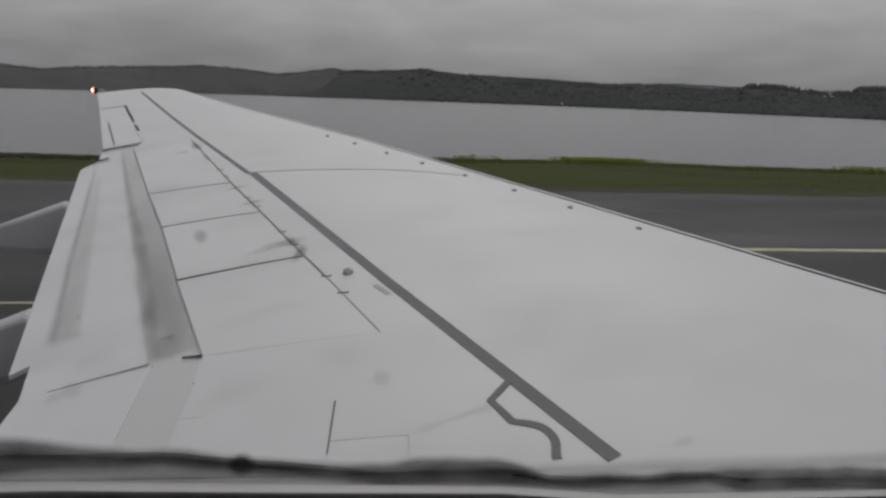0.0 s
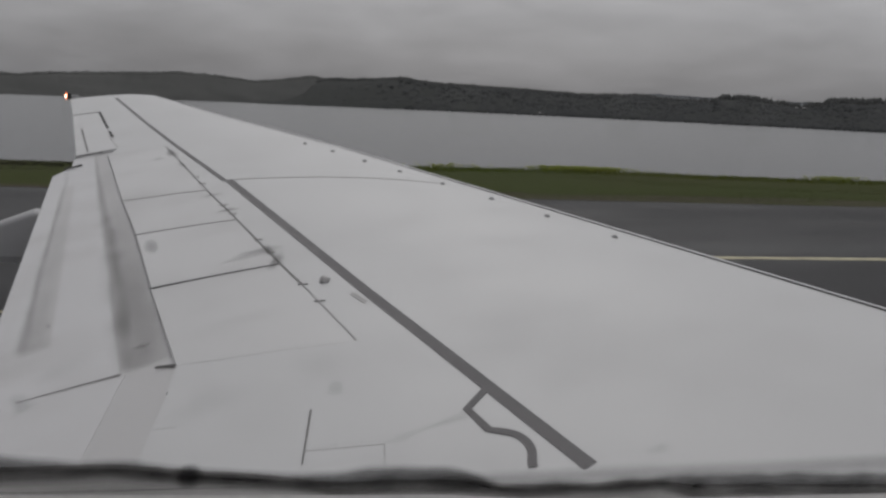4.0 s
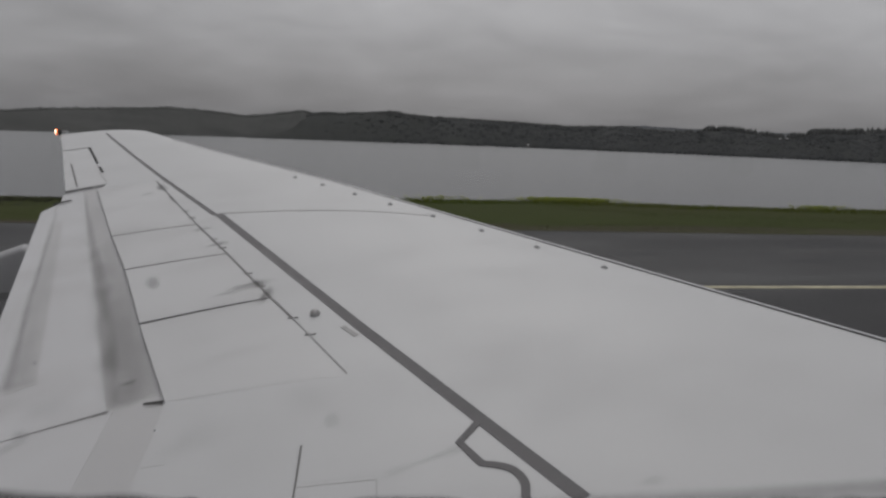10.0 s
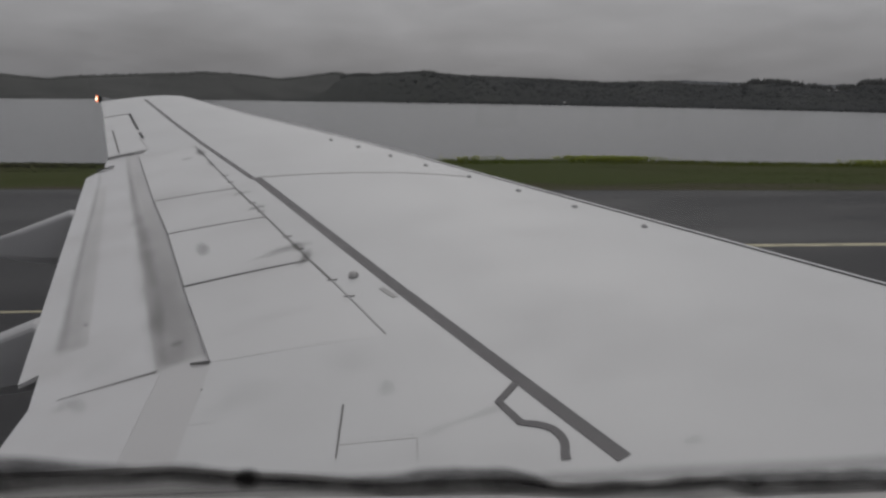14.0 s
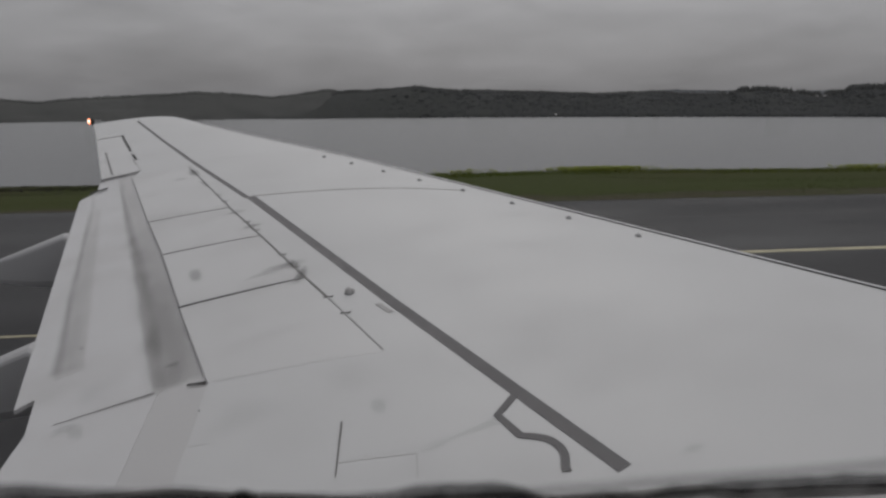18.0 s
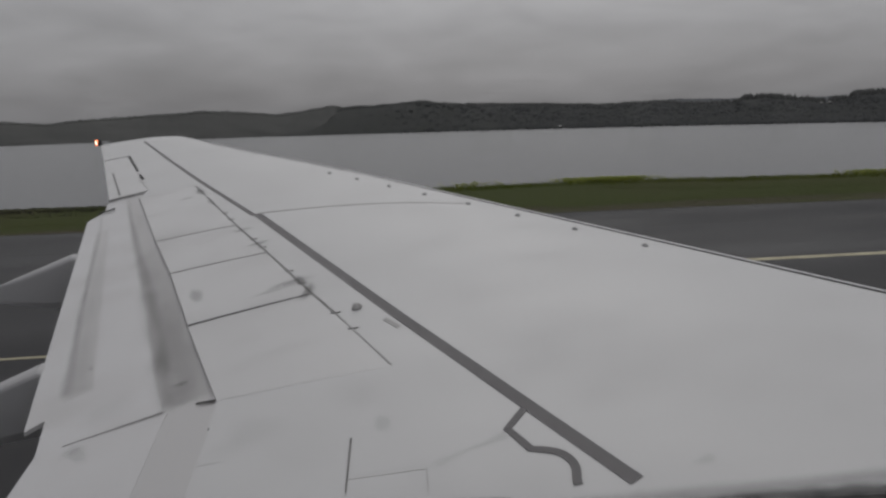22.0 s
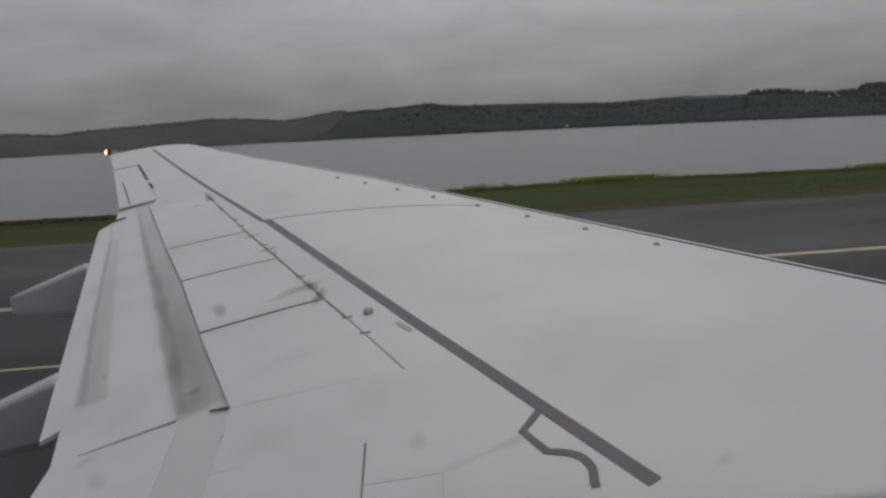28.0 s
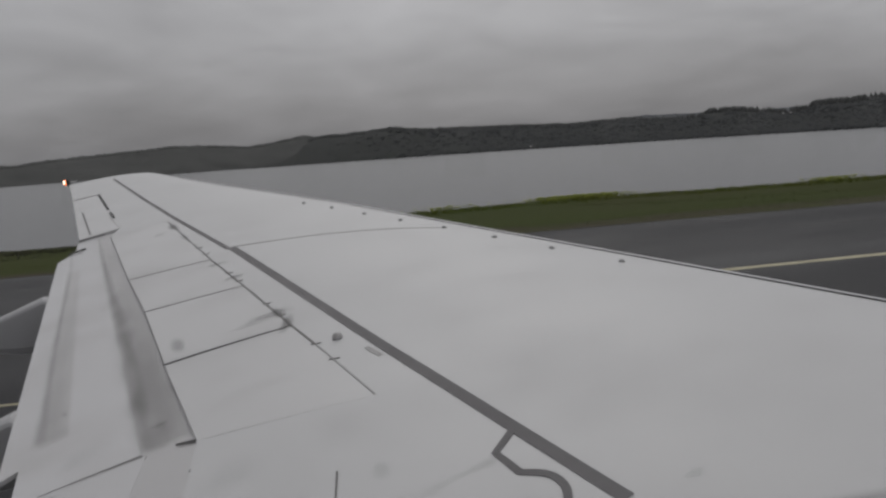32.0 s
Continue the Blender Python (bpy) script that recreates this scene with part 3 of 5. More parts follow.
part("slat_end", cyl_bm(*ends, 0.016, 0.022, 8), M_SEAM, airliner)

# the slat's bright lip along the leading edge, and the dark seam behind it
def edge_x(y):
    return nose(y) - drawn_back(y)


LIP_Y = [3.0, 3.6, 4.2, 4.8, 5.4, 6.0, 6.6, 7.2, 7.8, 8.4, 9.0, 9.6, 10.2, 10.8, 11.4, 12.0, 12.6]
verts, faces = [], []
for y in LIP_Y:
    k = min(1.0, max(0.35, (12.6 - y) / 4.0))
    xe, ze = edge_x(y) - 0.050, wing_z(edge_x(y) - 0.050, y)
    for dx, dz in ((0.0, -0.012), (0.002, 0.002), (0.012, 0.004 * k), (0.026, 0.004 * k), (0.040, -0.002), (0.052, -0.012), (0.050, -0.05), (0.0, -0.05)):
        verts.append((xe + dx, y, ze + dz))
for k in range(len(LIP_Y) - 1):
    for j in range(8):
        p, q = k * 8 + j, k * 8 + (j + 1) % 8
        faces.append((p, q, q + 8, p + 8))
faces += [tuple(range(8)), tuple(len(verts) - 1 - j for j in range(8))]
mesh_object("slat_lip", verts, faces, M_LIP, airliner, "bright metal lip of the leading-edge slat", True)
skin_line("slat_seam", [(edge_x(y) - 0.064, y) for y in LIP_Y], 0.028, M_GAP, airliner, 0.002, "", (0.022, 0.012))


def canoe(y, x0, x1, tops, width, heights):
    """A flap track fairing: a slim canoe with a flat crown, sharp chines and inward-sloping sides that tapers to its tail."""
    shape = [(0.0, 0.0), (0.30, -0.010), (0.46, -0.028), (0.50, -0.05), (0.42, -0.5), (0.30, -0.85), (0.12, -1.0)]
    shape += [(-p, q) for p, q in reversed(shape[1:])]
    verts, faces, n, steps = [], [], len(shape), 40
    for k in range(steps + 1):
        t = k / steps
        x = x0 + (x1 - x0) * t
        top, h = (float(np.interp(-x, [-a for a, _ in q], [b for _, b in q])) for q in (tops, heights))
        w = width * (1 - t ** 2.2) ** 0.8 * (0.3 + 0.7 * min(1, 4 * t)) + 0.004
        for p, q in shape:
            verts.append((x, y + w * p, top + (q * h if q < -0.06 else q * min(1.0, h / 0.3))))
    for k in range(steps):
        for j in range(n):
            a, b = k * n + j, k * n + (j + 1) % n
            faces.append((a, b, b + n, a + n))
    faces += [tuple(reversed(range(n))), tuple(steps * n + j for j in range(n))]
    return mesh_object("flap_track_fairing", verts, faces, M_FAIR, airliner, "grey canoe-shaped fairing under the flap")


canoe(8.2, -5.5, -7.45, [(-5.5, 2.60), (-6.5, 2.63), (-6.72, 2.70), (-6.80, 2.742), (-7.45, 2.49)], 0.26, [(-5.5, 0.2), (-6.4, 0.40), (-6.75, 0.52), (-7.1, 0.36), (-7.45, 0.15)])
canoe(6.1, -5.0, -7.25, [(-5.0, 2.20), (-6.2, 2.28), (-6.44, 2.35), (-6.52, 2.39), (-7.25, 2.10)], 0.30, [(-5.0, 0.2), (-6.1, 0.36), (-6.5, 0.46), (-6.9, 0.34), (-7.25, 0.15)])

# navigation lamp on the tip
bm = box_bm(-7.825, 14.21, 3.600, -7.765, 14.29, 3.695, 0.012)
nav = part("navigation_lamp", bm, M_RUBBER, airliner, "dark lamp housing on the wing tip")
for z in (3.618, 3.668):
    part("lamp_arm", cyl_bm((-7.77, 14.25, z), (-7.66, 14.25, z), 0.008, 0.008, 8), M_STUD, nav, "thin metal lamp arm")
part("lens", box_bm(-7.850, 14.20, 3.605, -7.824, 14.29, 3.70, 0.01), M_LAMP, nav, "glowing orange lens")
part("bulb", box_bm(-7.846, 14.186, 3.626, -7.832, 14.21, 3.682, 0.005), M_LAMP_CORE, nav, "bright white lamp core")

# fuselage tube with the window's opening, and the main gear under the wing
CX, CZ, RY, RZ = (-15.0, 5.5), 3.4, 1.815, 1.95
WX0, WX1, WZ0, WZ1 = -5.45, -4.45, 3.2, 4.05
segs = 64
xs = [CX[0]]
for k in range(-13, 5):  # a row of cabin windows on either side
    if not WX0 - 0.35 < k + 0.05 < WX1 + 0.1:
        xs += [k + 0.05, k + 0.33]
xs = sorted(xs + [WX0, WX1, CX[1]])


def hull(x, a, out=0.0):
    return (x, (RY + out) * math.cos(a), CZ + (RZ + out) * math.sin(a))


angles = sorted([2 * math.pi * k / segs for k in range(segs)] + [math.asin((WZ0 - CZ) / RZ) % (2 * math.pi), math.asin((WZ1 - CZ) / RZ)])
verts, faces = [], []
for out in (0.0, -0.09):
    for x in xs:
        verts += [hull(x, a, out) for a in angles]
m, half = len(angles), len(xs) * len(angles)
for k in range(len(xs) - 1):
    for j in range(m):
        a0, a1 = angles[j], angles[(j + 1) % m]
        mid = (a0 + a1) / 2 if a1 > a0 else (a0 + a1 + 2 * math.pi) / 2
        z = CZ + RZ * math.sin(mid)
        if xs[k] == WX0 and math.cos(mid) > 0 and WZ0 < z < WZ1:
            continue
        if abs(xs[k + 1] - xs[k] - 0.28) < 0.005 and 3.55 < z < 3.95:
            continue
        a, b = k * m + j, k * m + (j + 1) % m
        faces += [(a, b, b + m, a + m), (half + a, half + a + m, half + b + m, half + b)]
for k in (0, len(xs) - 1):
    faces.append(tuple(half + k * m + j for j in range(m)))
    faces.append(tuple(k * m + j for j in range(m)))
mesh_object("fuselage", verts, faces, M_FUSE, airliner, "white painted fuselage side")


def rounded(cx, cz, w, h, r, n=6):
    pts = []
    for qx, qz, a0 in ((1, 1, 0), (-1, 1, 90), (-1, -1, 180), (1, -1, 270)):
        for k in range(n + 1):
            a = radians(a0 + 90 * k / n)
            pts.append((cx + qx * (w / 2 - r) + r * math.cos(a), cz + qz * (h / 2 - r) + r * math.sin(a)))
    return pts


OPEN = (-4.965, 3.760, 0.56, 0.43, 0.11)


def window_panel(name, y_in, y_out, grow_in, grow_out, outer, material, parent, label=""):
    """A slab with a rounded opening, from y_in to y_out."""
    a = rounded(OPEN[0], OPEN[1], OPEN[2] + grow_in, OPEN[3] + grow_in, OPEN[4])
    b = rounded(*outer)
    verts = [(x, y_in, z) for x, z in a] + [(x, y_in, z) for x, z in b] + [(x, y_out, z) for x, z in b] + [(x, y_out, z) for x, z in rounded(OPEN[0], OPEN[1], OPEN[2] + grow_out, OPEN[3] + grow_out, OPEN[4])]
    n, faces = len(a), []
    for j in range(n):
        k = (j + 1) % n
        for q in range(4):
            p, r = q * n, ((q + 1) % 4) * n
            faces.append((p + j, p + k, r + k, r + j))
    return mesh_object(name, verts, faces, material, parent, label)


cabin = tagged(new("window_1"), "cabin window with a grey rim, a lip coloured as lit and dark uneven sealant", "window", kind="structure")
window_panel("window_frame", 1.775, 1.845, 0.05, 0.07, (-4.95, 3.62, 1.04, 0.90, 0.02), M_FUSE, cabin)
window_panel("window_rim", 1.79, 1.812, 0.0, 0.012, (-4.965, 3.760, 0.62, 0.49, 0.13), M_WRIM, cabin, "grey window rim")

# the sill: a lip paled as if lit, dark gap and an uneven bead of sealant along the pane's foot
BEAD_TOP = [(-5.21, 3.659), (-5.165, 3.656), (-5.145, 3.653), (-5.123, 3.648), (-5.109, 3.647), (-5.094, 3.643), (-5.079, 3.64), (-5.049, 3.636), (-5.04, 3.637), (-5.027, 3.636), (-5.014, 3.634), (-5.002, 3.63), (-4.993, 3.626), (-4.964, 3.623), (-4.916, 3.62), (-4.884, 3.617), (-4.811, 3.6085), (-4.768, 3.6035), (-4.74, 3.602)]
BEAD_LOW = [(-5.21, 3.652), (-5.166, 3.648), (-5.145, 3.646), (-5.115, 3.644), (-5.092, 3.639), (-5.079, 3.637), (-5.049, 3.63), (-5.011, 3.6265), (-4.985, 3.6215), (-4.964, 3.619), (-4.928, 3.617), (-4.915, 3.6125), (-4.883, 3.609), (-4.809, 3.6), (-4.765, 3.595), (-4.74, 3.592)]
LIP = [(-5.21, 3.649), (-5.166, 3.644), (-5.145, 3.642), (-5.083, 3.634), (-5.011, 3.625), (-4.964, 3.616), (-4.845, 3.604), (-4.765, 3.595), (-4.74, 3.592)]


def shifted(table, dz):
    return [(x, z + dz) for x, z in table]


g = bpy.data.materials.new("window_glass")
g.use_nodes = True
gn, gl = g.node_tree.nodes, g.node_tree.links
gn.clear()
clear, gloss, mixed = gn.new("ShaderNodeBsdfTransparent"), gn.new("ShaderNodeBsdfGlossy"), gn.new("ShaderNodeMixShader")
clear.inputs["Color"].default_value = (0.985, 0.985, 0.985, 1)
gloss.inputs["Roughness"].default_value = 0.02
mixed.inputs["Fac"].default_value = 0.012
gl.new(clear.outputs[0], mixed.inputs[1])
gl.new(gloss.outputs[0], mixed.inputs[2])
gl.new(mixed.outputs[0], gn.new("ShaderNodeOutputMaterial").inputs["Surface"])
outline = rounded(OPEN[0], OPEN[1], OPEN[2] + 0.03, OPEN[3] + 0.03, OPEN[4])
n = len(outline)
pane = mesh_object("pane", [(x, y, z) for y in (1.8335, 1.8375) for x, z in outline], [tuple(range(n)), tuple(reversed(range(n, 2 * n)))] + [(k, n + k, n + (k + 1) % n, (k + 1) % n) for k in range(n)], g, cabin, "clear window pane")
pane.visible_shadow = False

SEAT = (-5.074, 1.594, 3.754)


def toward(x, z, y):
    """A point of the window's plane, carried inwards along the line to the seat."""
    k = (y - SEAT[1]) / (1.80 - SEAT[1])
    return (SEAT[0] + (x - SEAT[0]) * k, y, SEAT[2] + (z - SEAT[2]) * k)


def sill_slope(name, top, low, y_top, y_low, material, label):
    """A sloping face of the sill, from an outer upper edge to an inner lower one, with a rounded shoulder."""
    verts, faces, n = [], [], 6
    xs_ = np.linspace(-5.20, -4.745, 90)
    for x in xs_:
        a, b = toward(x, interp(x, top), y_top), toward(x, interp(x, low), y_low)
        for j in range(n):
            t = j / (n - 1)
            lift = 0.0006 * math.sin(math.pi * t)
            verts.append(tuple(a[i] + (b[i] - a[i]) * t + (0, 0, lift)[i] for i in range(3)))
        for j in range(n):
            t = 1 - j / (n - 1)
            verts.append(tuple(a[i] + (b[i] - a[i]) * t + (0, 0.002, -0.004)[i] for i in range(3)))
    w = 2 * n
    for k in range(len(xs_) - 1):
        for j in range(w):
            p, q = k * w + j, k * w + (j + 1) % w
            faces.append((p, q, q + w, p + w))
    return mesh_object(name, verts, faces, material, cabin, label)


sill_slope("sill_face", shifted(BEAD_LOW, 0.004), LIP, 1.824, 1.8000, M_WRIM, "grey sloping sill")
sill_slope("sill_lip", LIP, shifted(LIP, -0.0026), 1.8000, 1.782, M_WRIM_LIT, "sill lip, paled for the outside light on it")
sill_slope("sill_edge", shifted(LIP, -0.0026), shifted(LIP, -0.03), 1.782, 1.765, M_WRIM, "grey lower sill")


def film_material(name, colour, rough=0.7):
    """A film that covers its ground as far as the mesh's own cover layer says, thinned by fine grime."""
    m = Mat(name, colour, rough, 0.0, 0.08)
    at = m.n.new("ShaderNodeAttribute")
    at.attribute_name = "cover"
    grime = m.ramp(m.noise(55, 4, 0.6), 0.3, 0.7, 0.8, 1.0)
    mul = m.n.new("ShaderNodeMath")
    mul.operation, mul.use_clamp = "MULTIPLY", True
    m.l.new(at.outputs["Fac"], mul.inputs[0])
    m.l.new(grime, mul.inputs[1])
    m.l.new(mul.outputs[0], m.b.inputs["Alpha"])
    return m.m


M_FILM_DARK = film_material("dark_sealant_film", (0.016, 0.015, 0.017))
M_FILM_GREY = film_material("grey_grime_film", (0.26, 0.255, 0.255))
M_SOOT = film_material("soot_film", (0.10, 0.097, 0.095))


def with_cover(ob, cover):
    layer = ob.data.attributes.new("cover", "FLOAT", "POINT")
    layer.data.foreach_set("value", np.asarray(cover, np.float32))
    ob.visible_shadow = False
    return ob


def film_strip(name, top, low, soft, y, material, label, full=1.0, wobble=0.0, seed=0):
    """A smeared band along the window's foot, thin at its edges."""
    verts, faces, cover = [], [], []
    xs_ = np.linspace(-5.20, -4.745, 120)
    for x in xs_:
        a, b = interp(x, top), interp(x, low)
        a += wobble * noise.noise(Vector((x * 55, seed, 0)))
        b += wobble * noise.noise(Vector((x * 40, seed + 5, 0)))
        f = full * (1 + (0.5 * noise.noise(Vector((x * 30, seed + 9, 0))) if wobble else 0))
        m = (a + b) / 2
        inner = min(soft, (a - b) * 0.45)
        for z, c in ((a + soft, 0.0), (a + soft * 0.4, 0.22), (a - inner * 0.5, 0.78), (m, 1.0), (b + inner * 0.5, 0.78), (b - soft * 0.4, 0.22), (b - soft, 0.0)):
            verts.append(toward(x, z, y))
            cover.append(c * min(f, 1.0))
    for k in range(len(xs_) - 1):
        for j in range(6):
            p = k * 7 + j
            faces.append((p, p + 1, p + 8, p + 7))
    return with_cover(mesh_object(name, verts, faces, material, cabin, label), cover)


def film_spot(name, x, z, r, y, material, full, stretch=1.0):
    """A blurred spot of dirt on the pane."""
    verts, faces, cover, n = [toward(x, z, y)], [], [full], 16
    for q, c in ((0.45, 0.8), (0.75, 0.35), (1.0, 0.0)):
        for j in range(n):
            a = 2 * math.pi * j / n
            verts.append(toward(x + r * q * math.cos(a), z + r * q * math.sin(a) * stretch, y))
            cover.append(full * c)
    faces += [(0, 1 + j, 1 + (j + 1) % n) for j in range(n)]
    for q in range(2):
        for j in range(n):
            p, k = 1 + q * n + j, 1 + q * n + (j + 1) % n
            faces.append((p, p + n, k + n, k))
    return with_cover(mesh_object(name, verts, faces, material, cabin), cover)


film_strip("sealant_bead", shifted(BEAD_TOP, 0.0009), shifted(BEAD_LOW, -0.0004), 0.0018, 1.799, M_FILM_DARK, "dark uneven sealant bead", 1.5, 0.0016, 1)
film_strip("sill_grime", shifted(BEAD_LOW, 0.001), shifted(LIP, 0.0005), 0.002, 1.7975, M_FILM_DARK, "dark mottled grime on the sill", 0.34, 0.002, 4)
film_strip("sill_gap", shifted(LIP, -0.0030), shifted(LIP, -0.0078), 0.0012, 1.7785, M_FILM_DARK, "dark rubber gap", 1.0)
film_strip("pane_grime", [(-5.21, 3.646), (-5.065, 3.635), (-4.953, 3.628), (-4.891, 3.623), (-4.813, 3.618), (-4.77, 3.614)], [(-5.21, 3.650), (-5.065, 3.635), (-4.953, 3.623), (-4.89, 3.618), (-4.812, 3.611), (-4.768, 3.607)], 0.0022, 1.8005, M_FILM_GREY, "grey grime along the pane", 0.4)
film_spot("sealant_blob", -5.0940, 3.6418, 0.0046, 1.797, M_FILM_DARK, 1.0)
film_spot("pane_spot", -5.1014, 3.7122, 0.0023, 1.832, M_FILM_GREY, 0.38)
film_spot("pane_spot", -5.0499, 3.6664, 0.0034, 1.832, M_FILM_GREY, 0.14)
film_spot("pane_spot", -5.0160, 3.7540, 0.0030, 1.832, M_FILM_GREY, 0.06)
film_spot("pane_spot", -4.9555, 3.7490, 0.0034, 1.832, M_FILM_GREY, 0.05)
film_spot("pane_spot", -5.1370, 3.6690, 0.0030, 1.832, M_FILM_GREY, 0.16)


def skin_smear(x, y, length, width, turn, full):
    """A smear of soot on the wing's skin, thin at its edges."""
    verts, faces, cover, n = [], [], [], 14
    c, s = math.cos(turn), math.sin(turn)
    rings = ((0.0, 1.0), (0.4, 0.75), (0.7, 0.3), (1.0, 0.0))
    for q, f in rings:
        for j in range(n):
            a = 2 * math.pi * j / n
            p, r = q * length / 2 * math.cos(a), q * width / 2 * math.sin(a) * (1 + 0.25 * math.sin(3 * a + x * 9))
            px, py = x + p * c - r * s, y + p * s + r * c
            verts.append((px, py, wing_z(px, py) + 0.006))
            cover.append(full * f)
    for q in range(len(rings) - 1):
        for j in range(n):
            p, k = q * n + j, q * n + (j + 1) % n
            faces.append((p, p + n, k + n, k))
    return with_cover(mesh_object("soot_smear", verts, faces, M_SOOT, airliner), cover)


def soot_band(name, points, lift, seed, parent=airliner):
    """A streak of soot along the skin: points of x, y, width and cover, thin at its edges and blotchy along its length."""
    verts, faces, cover, n = [], [], [], 9
    rows_ = []
    for (x0, y0, w0, f0), (x1, y1, w1, f1) in zip(points, points[1:]):
        m = max(1, int(math.hypot(x1 - x0, y1 - y0) / 0.05))
        rows_ += [tuple(p + (q - p) * k / m for p, q in zip((x0, y0, w0, f0), (x1, y1, w1, f1))) for k in range(m)]
    rows_.append(points[-1])
    for k, (x, y, w, f) in enumerate(rows_):
        p, q = rows_[max(k - 1, 0)], rows_[min(k + 1, len(rows_) - 1)]
        dx, dy = q[0] - p[0], q[1] - p[1]
        d = math.hypot(dx, dy) or 1
        w *= 1 + 0.35 * noise.noise(Vector((x * 5, y * 5, seed)))
        for j in range(n):
            v = j / (n - 1) - 0.5
            px, py = x - dy / d * w * v, y + dx / d * w * v
            verts.append((px, py, wing_z(px, py) + lift))
            c = max(0.0, math.cos(math.pi * v)) ** 1.3 * f * 0.58 * (1 + 0.5 * noise.noise(Vector((px * 9, py * 4, seed + 3))))
            cover.append(min(1.0, max(0.0, c)) if 0 < k < len(rows_) - 1 else 0.0)
    for k in range(len(rows_) - 1):
        for j in range(n - 1):
            p = k * n + j
            faces.append((p, p + 1, p + n + 1, p + n))
    return with_cover(mesh_object(name, verts, faces, M_SOOT, parent), cover)


# along the strip ahead of the flap: a dark margin, and grime that thickens inboard
soot_band("soot_streak", [(-6.60, 9.72, 0.05, 0.08), (-6.45, 8.95, 0.06, 0.22), (-6.23, 7.91, 0.08, 0.32), (-6.04, 7.06, 0.12, 0.48), (-5.92, 6.51, 0.11, 0.44), (-5.845, 6.13, 0.13, 0.40), (-5.755, 5.65, 0.13, 0.48), (-5.685, 5.29, 0.11, 0.36), (-5.65, 5.10, 0.09, 0.28)], -0.0155, 1.0)
soot_band("grime_film", [(-6.54, 9.6, 0.26, 0.03), (-6.20, 8.1, 0.28, 0.12), (-5.95, 7.0, 0.30, 0.33), (-5.74, 5.95, 0.34, 0.45), (-5.58, 5.25, 0.36, 0.50), (-5.54, 5.08, 0.34, 0.38)], -0.0165, 2.0)
soot_band("soot_streak", [(-6.49, 9.70, 0.03, 0.25), (-6.365, 9.21, 0.05, 0.42), (-6.20, 8.45, 0.035, 0.25), (-6.07, 7.88, 0.03, 0.30), (-5.86, 7.0, 0.025, 0.35), (-5.64, 5.99, 0.02, 0.25), (-5.43, 5.04, 0.015, 0.15)], -0.014, 3.0)
# on the flap: the dark aft margin of its strip, and a paler film over it
soot_band("soot_streak", [(-6.255, 5.57, 0.09, 0.34), (-6.31, 5.95, 0.075, 0.36), (-6.425, 6.68, 0.06, 0.30), (-6.60, 8.0, 0.05, 0.26), (-6.72, 8.9, 0.05, 0.16), (-6.80, 9.3, 0.05, 0.20)], -0.0095, 4.0)
soot_band("grime_film", [(-6.19, 5.56, 0.20, 0.26), (-6.26, 6.0, 0.20, 0.20), (-6.36, 6.7, 0.20, 0.13), (-6.55, 8.0, 0.18, 0.06), (-6.66, 8.7, 0.16, 0.02)], -0.0105, 5.0)
soot_band("soot_streak", [(-6.06, 5.15, 0.10, 0.0), (-6.00, 5.25, 0.25, 0.10), (-5.85, 5.35, 0.2, 0.0)], -0.0095, 6.0)
# trails of grime across the inboard skin
soot_band("grime_trail", [(-4.56, 4.02, 0.04, 0.0), (-4.50, 4.03, 0.07, 0.16), (-4.40, 4.045, 0.04, 0.14), (-4.33, 4.05, 0.05, 0.22), (-4.23, 4.06, 0.08, 0.20), (-4.18, 4.09, 0.04, 0.0)], 0.005, 7.0)
soot_band("grime_trail", [(-5.38, 4.98, 0.02, 0.18), (-5.1, 4.93, 0.03, 0.08), (-4.8, 4.88, 0.03, 0.10), (-4.58, 4.83, 0.02, 0.05)], 0.005, 8.0)
for x, y, length, width, turn, full in (
    (-4.98, 6.20, 0.36, 0.14, 0.02, 0.34), (-5.12, 6.14, 0.30, 0.10, 0.1, 0.18), (-4.89, 5.99, 0.32, 0.10, 1.3, 0.5), (-4.93, 6.20, 0.08, 0.26, 0.25, 0.4),
    (-5.80, 9.28, 0.12, 0.45, 0.25, 0.5), (-5.66, 8.75, 0.07, 0.4, 0.26, 0.3), (-5.92, 9.1, 0.16, 0.12, 0.1, 0.22), (-5.20, 7.15, 0.20, 0.12, 0.1, 0.35), (-5.33, 7.6, 0.2, 0.10, 0.1, 0.3),
    (-5.1, 5.3, 0.5, 0.14, 0.0, 0.04), (-5.25, 4.6, 0.4, 0.25, 0.2, 0.05), (-4.75, 4.7, 0.3, 0.3, 0.3, 0.05), (-6.08, 4.98, 0.13, 0.12, 0.0, 0.14), (-3.61, 3.61, 0.12, 0.06, 0.1, 0.12),
    (-5.606, 5.272, 0.10, 0.05, 0.1, 0.5), (-6.164, 5.792, 0.03, 0.03, 0, 0.9),
):
    skin_smear(x, y, length, width, turn, full)

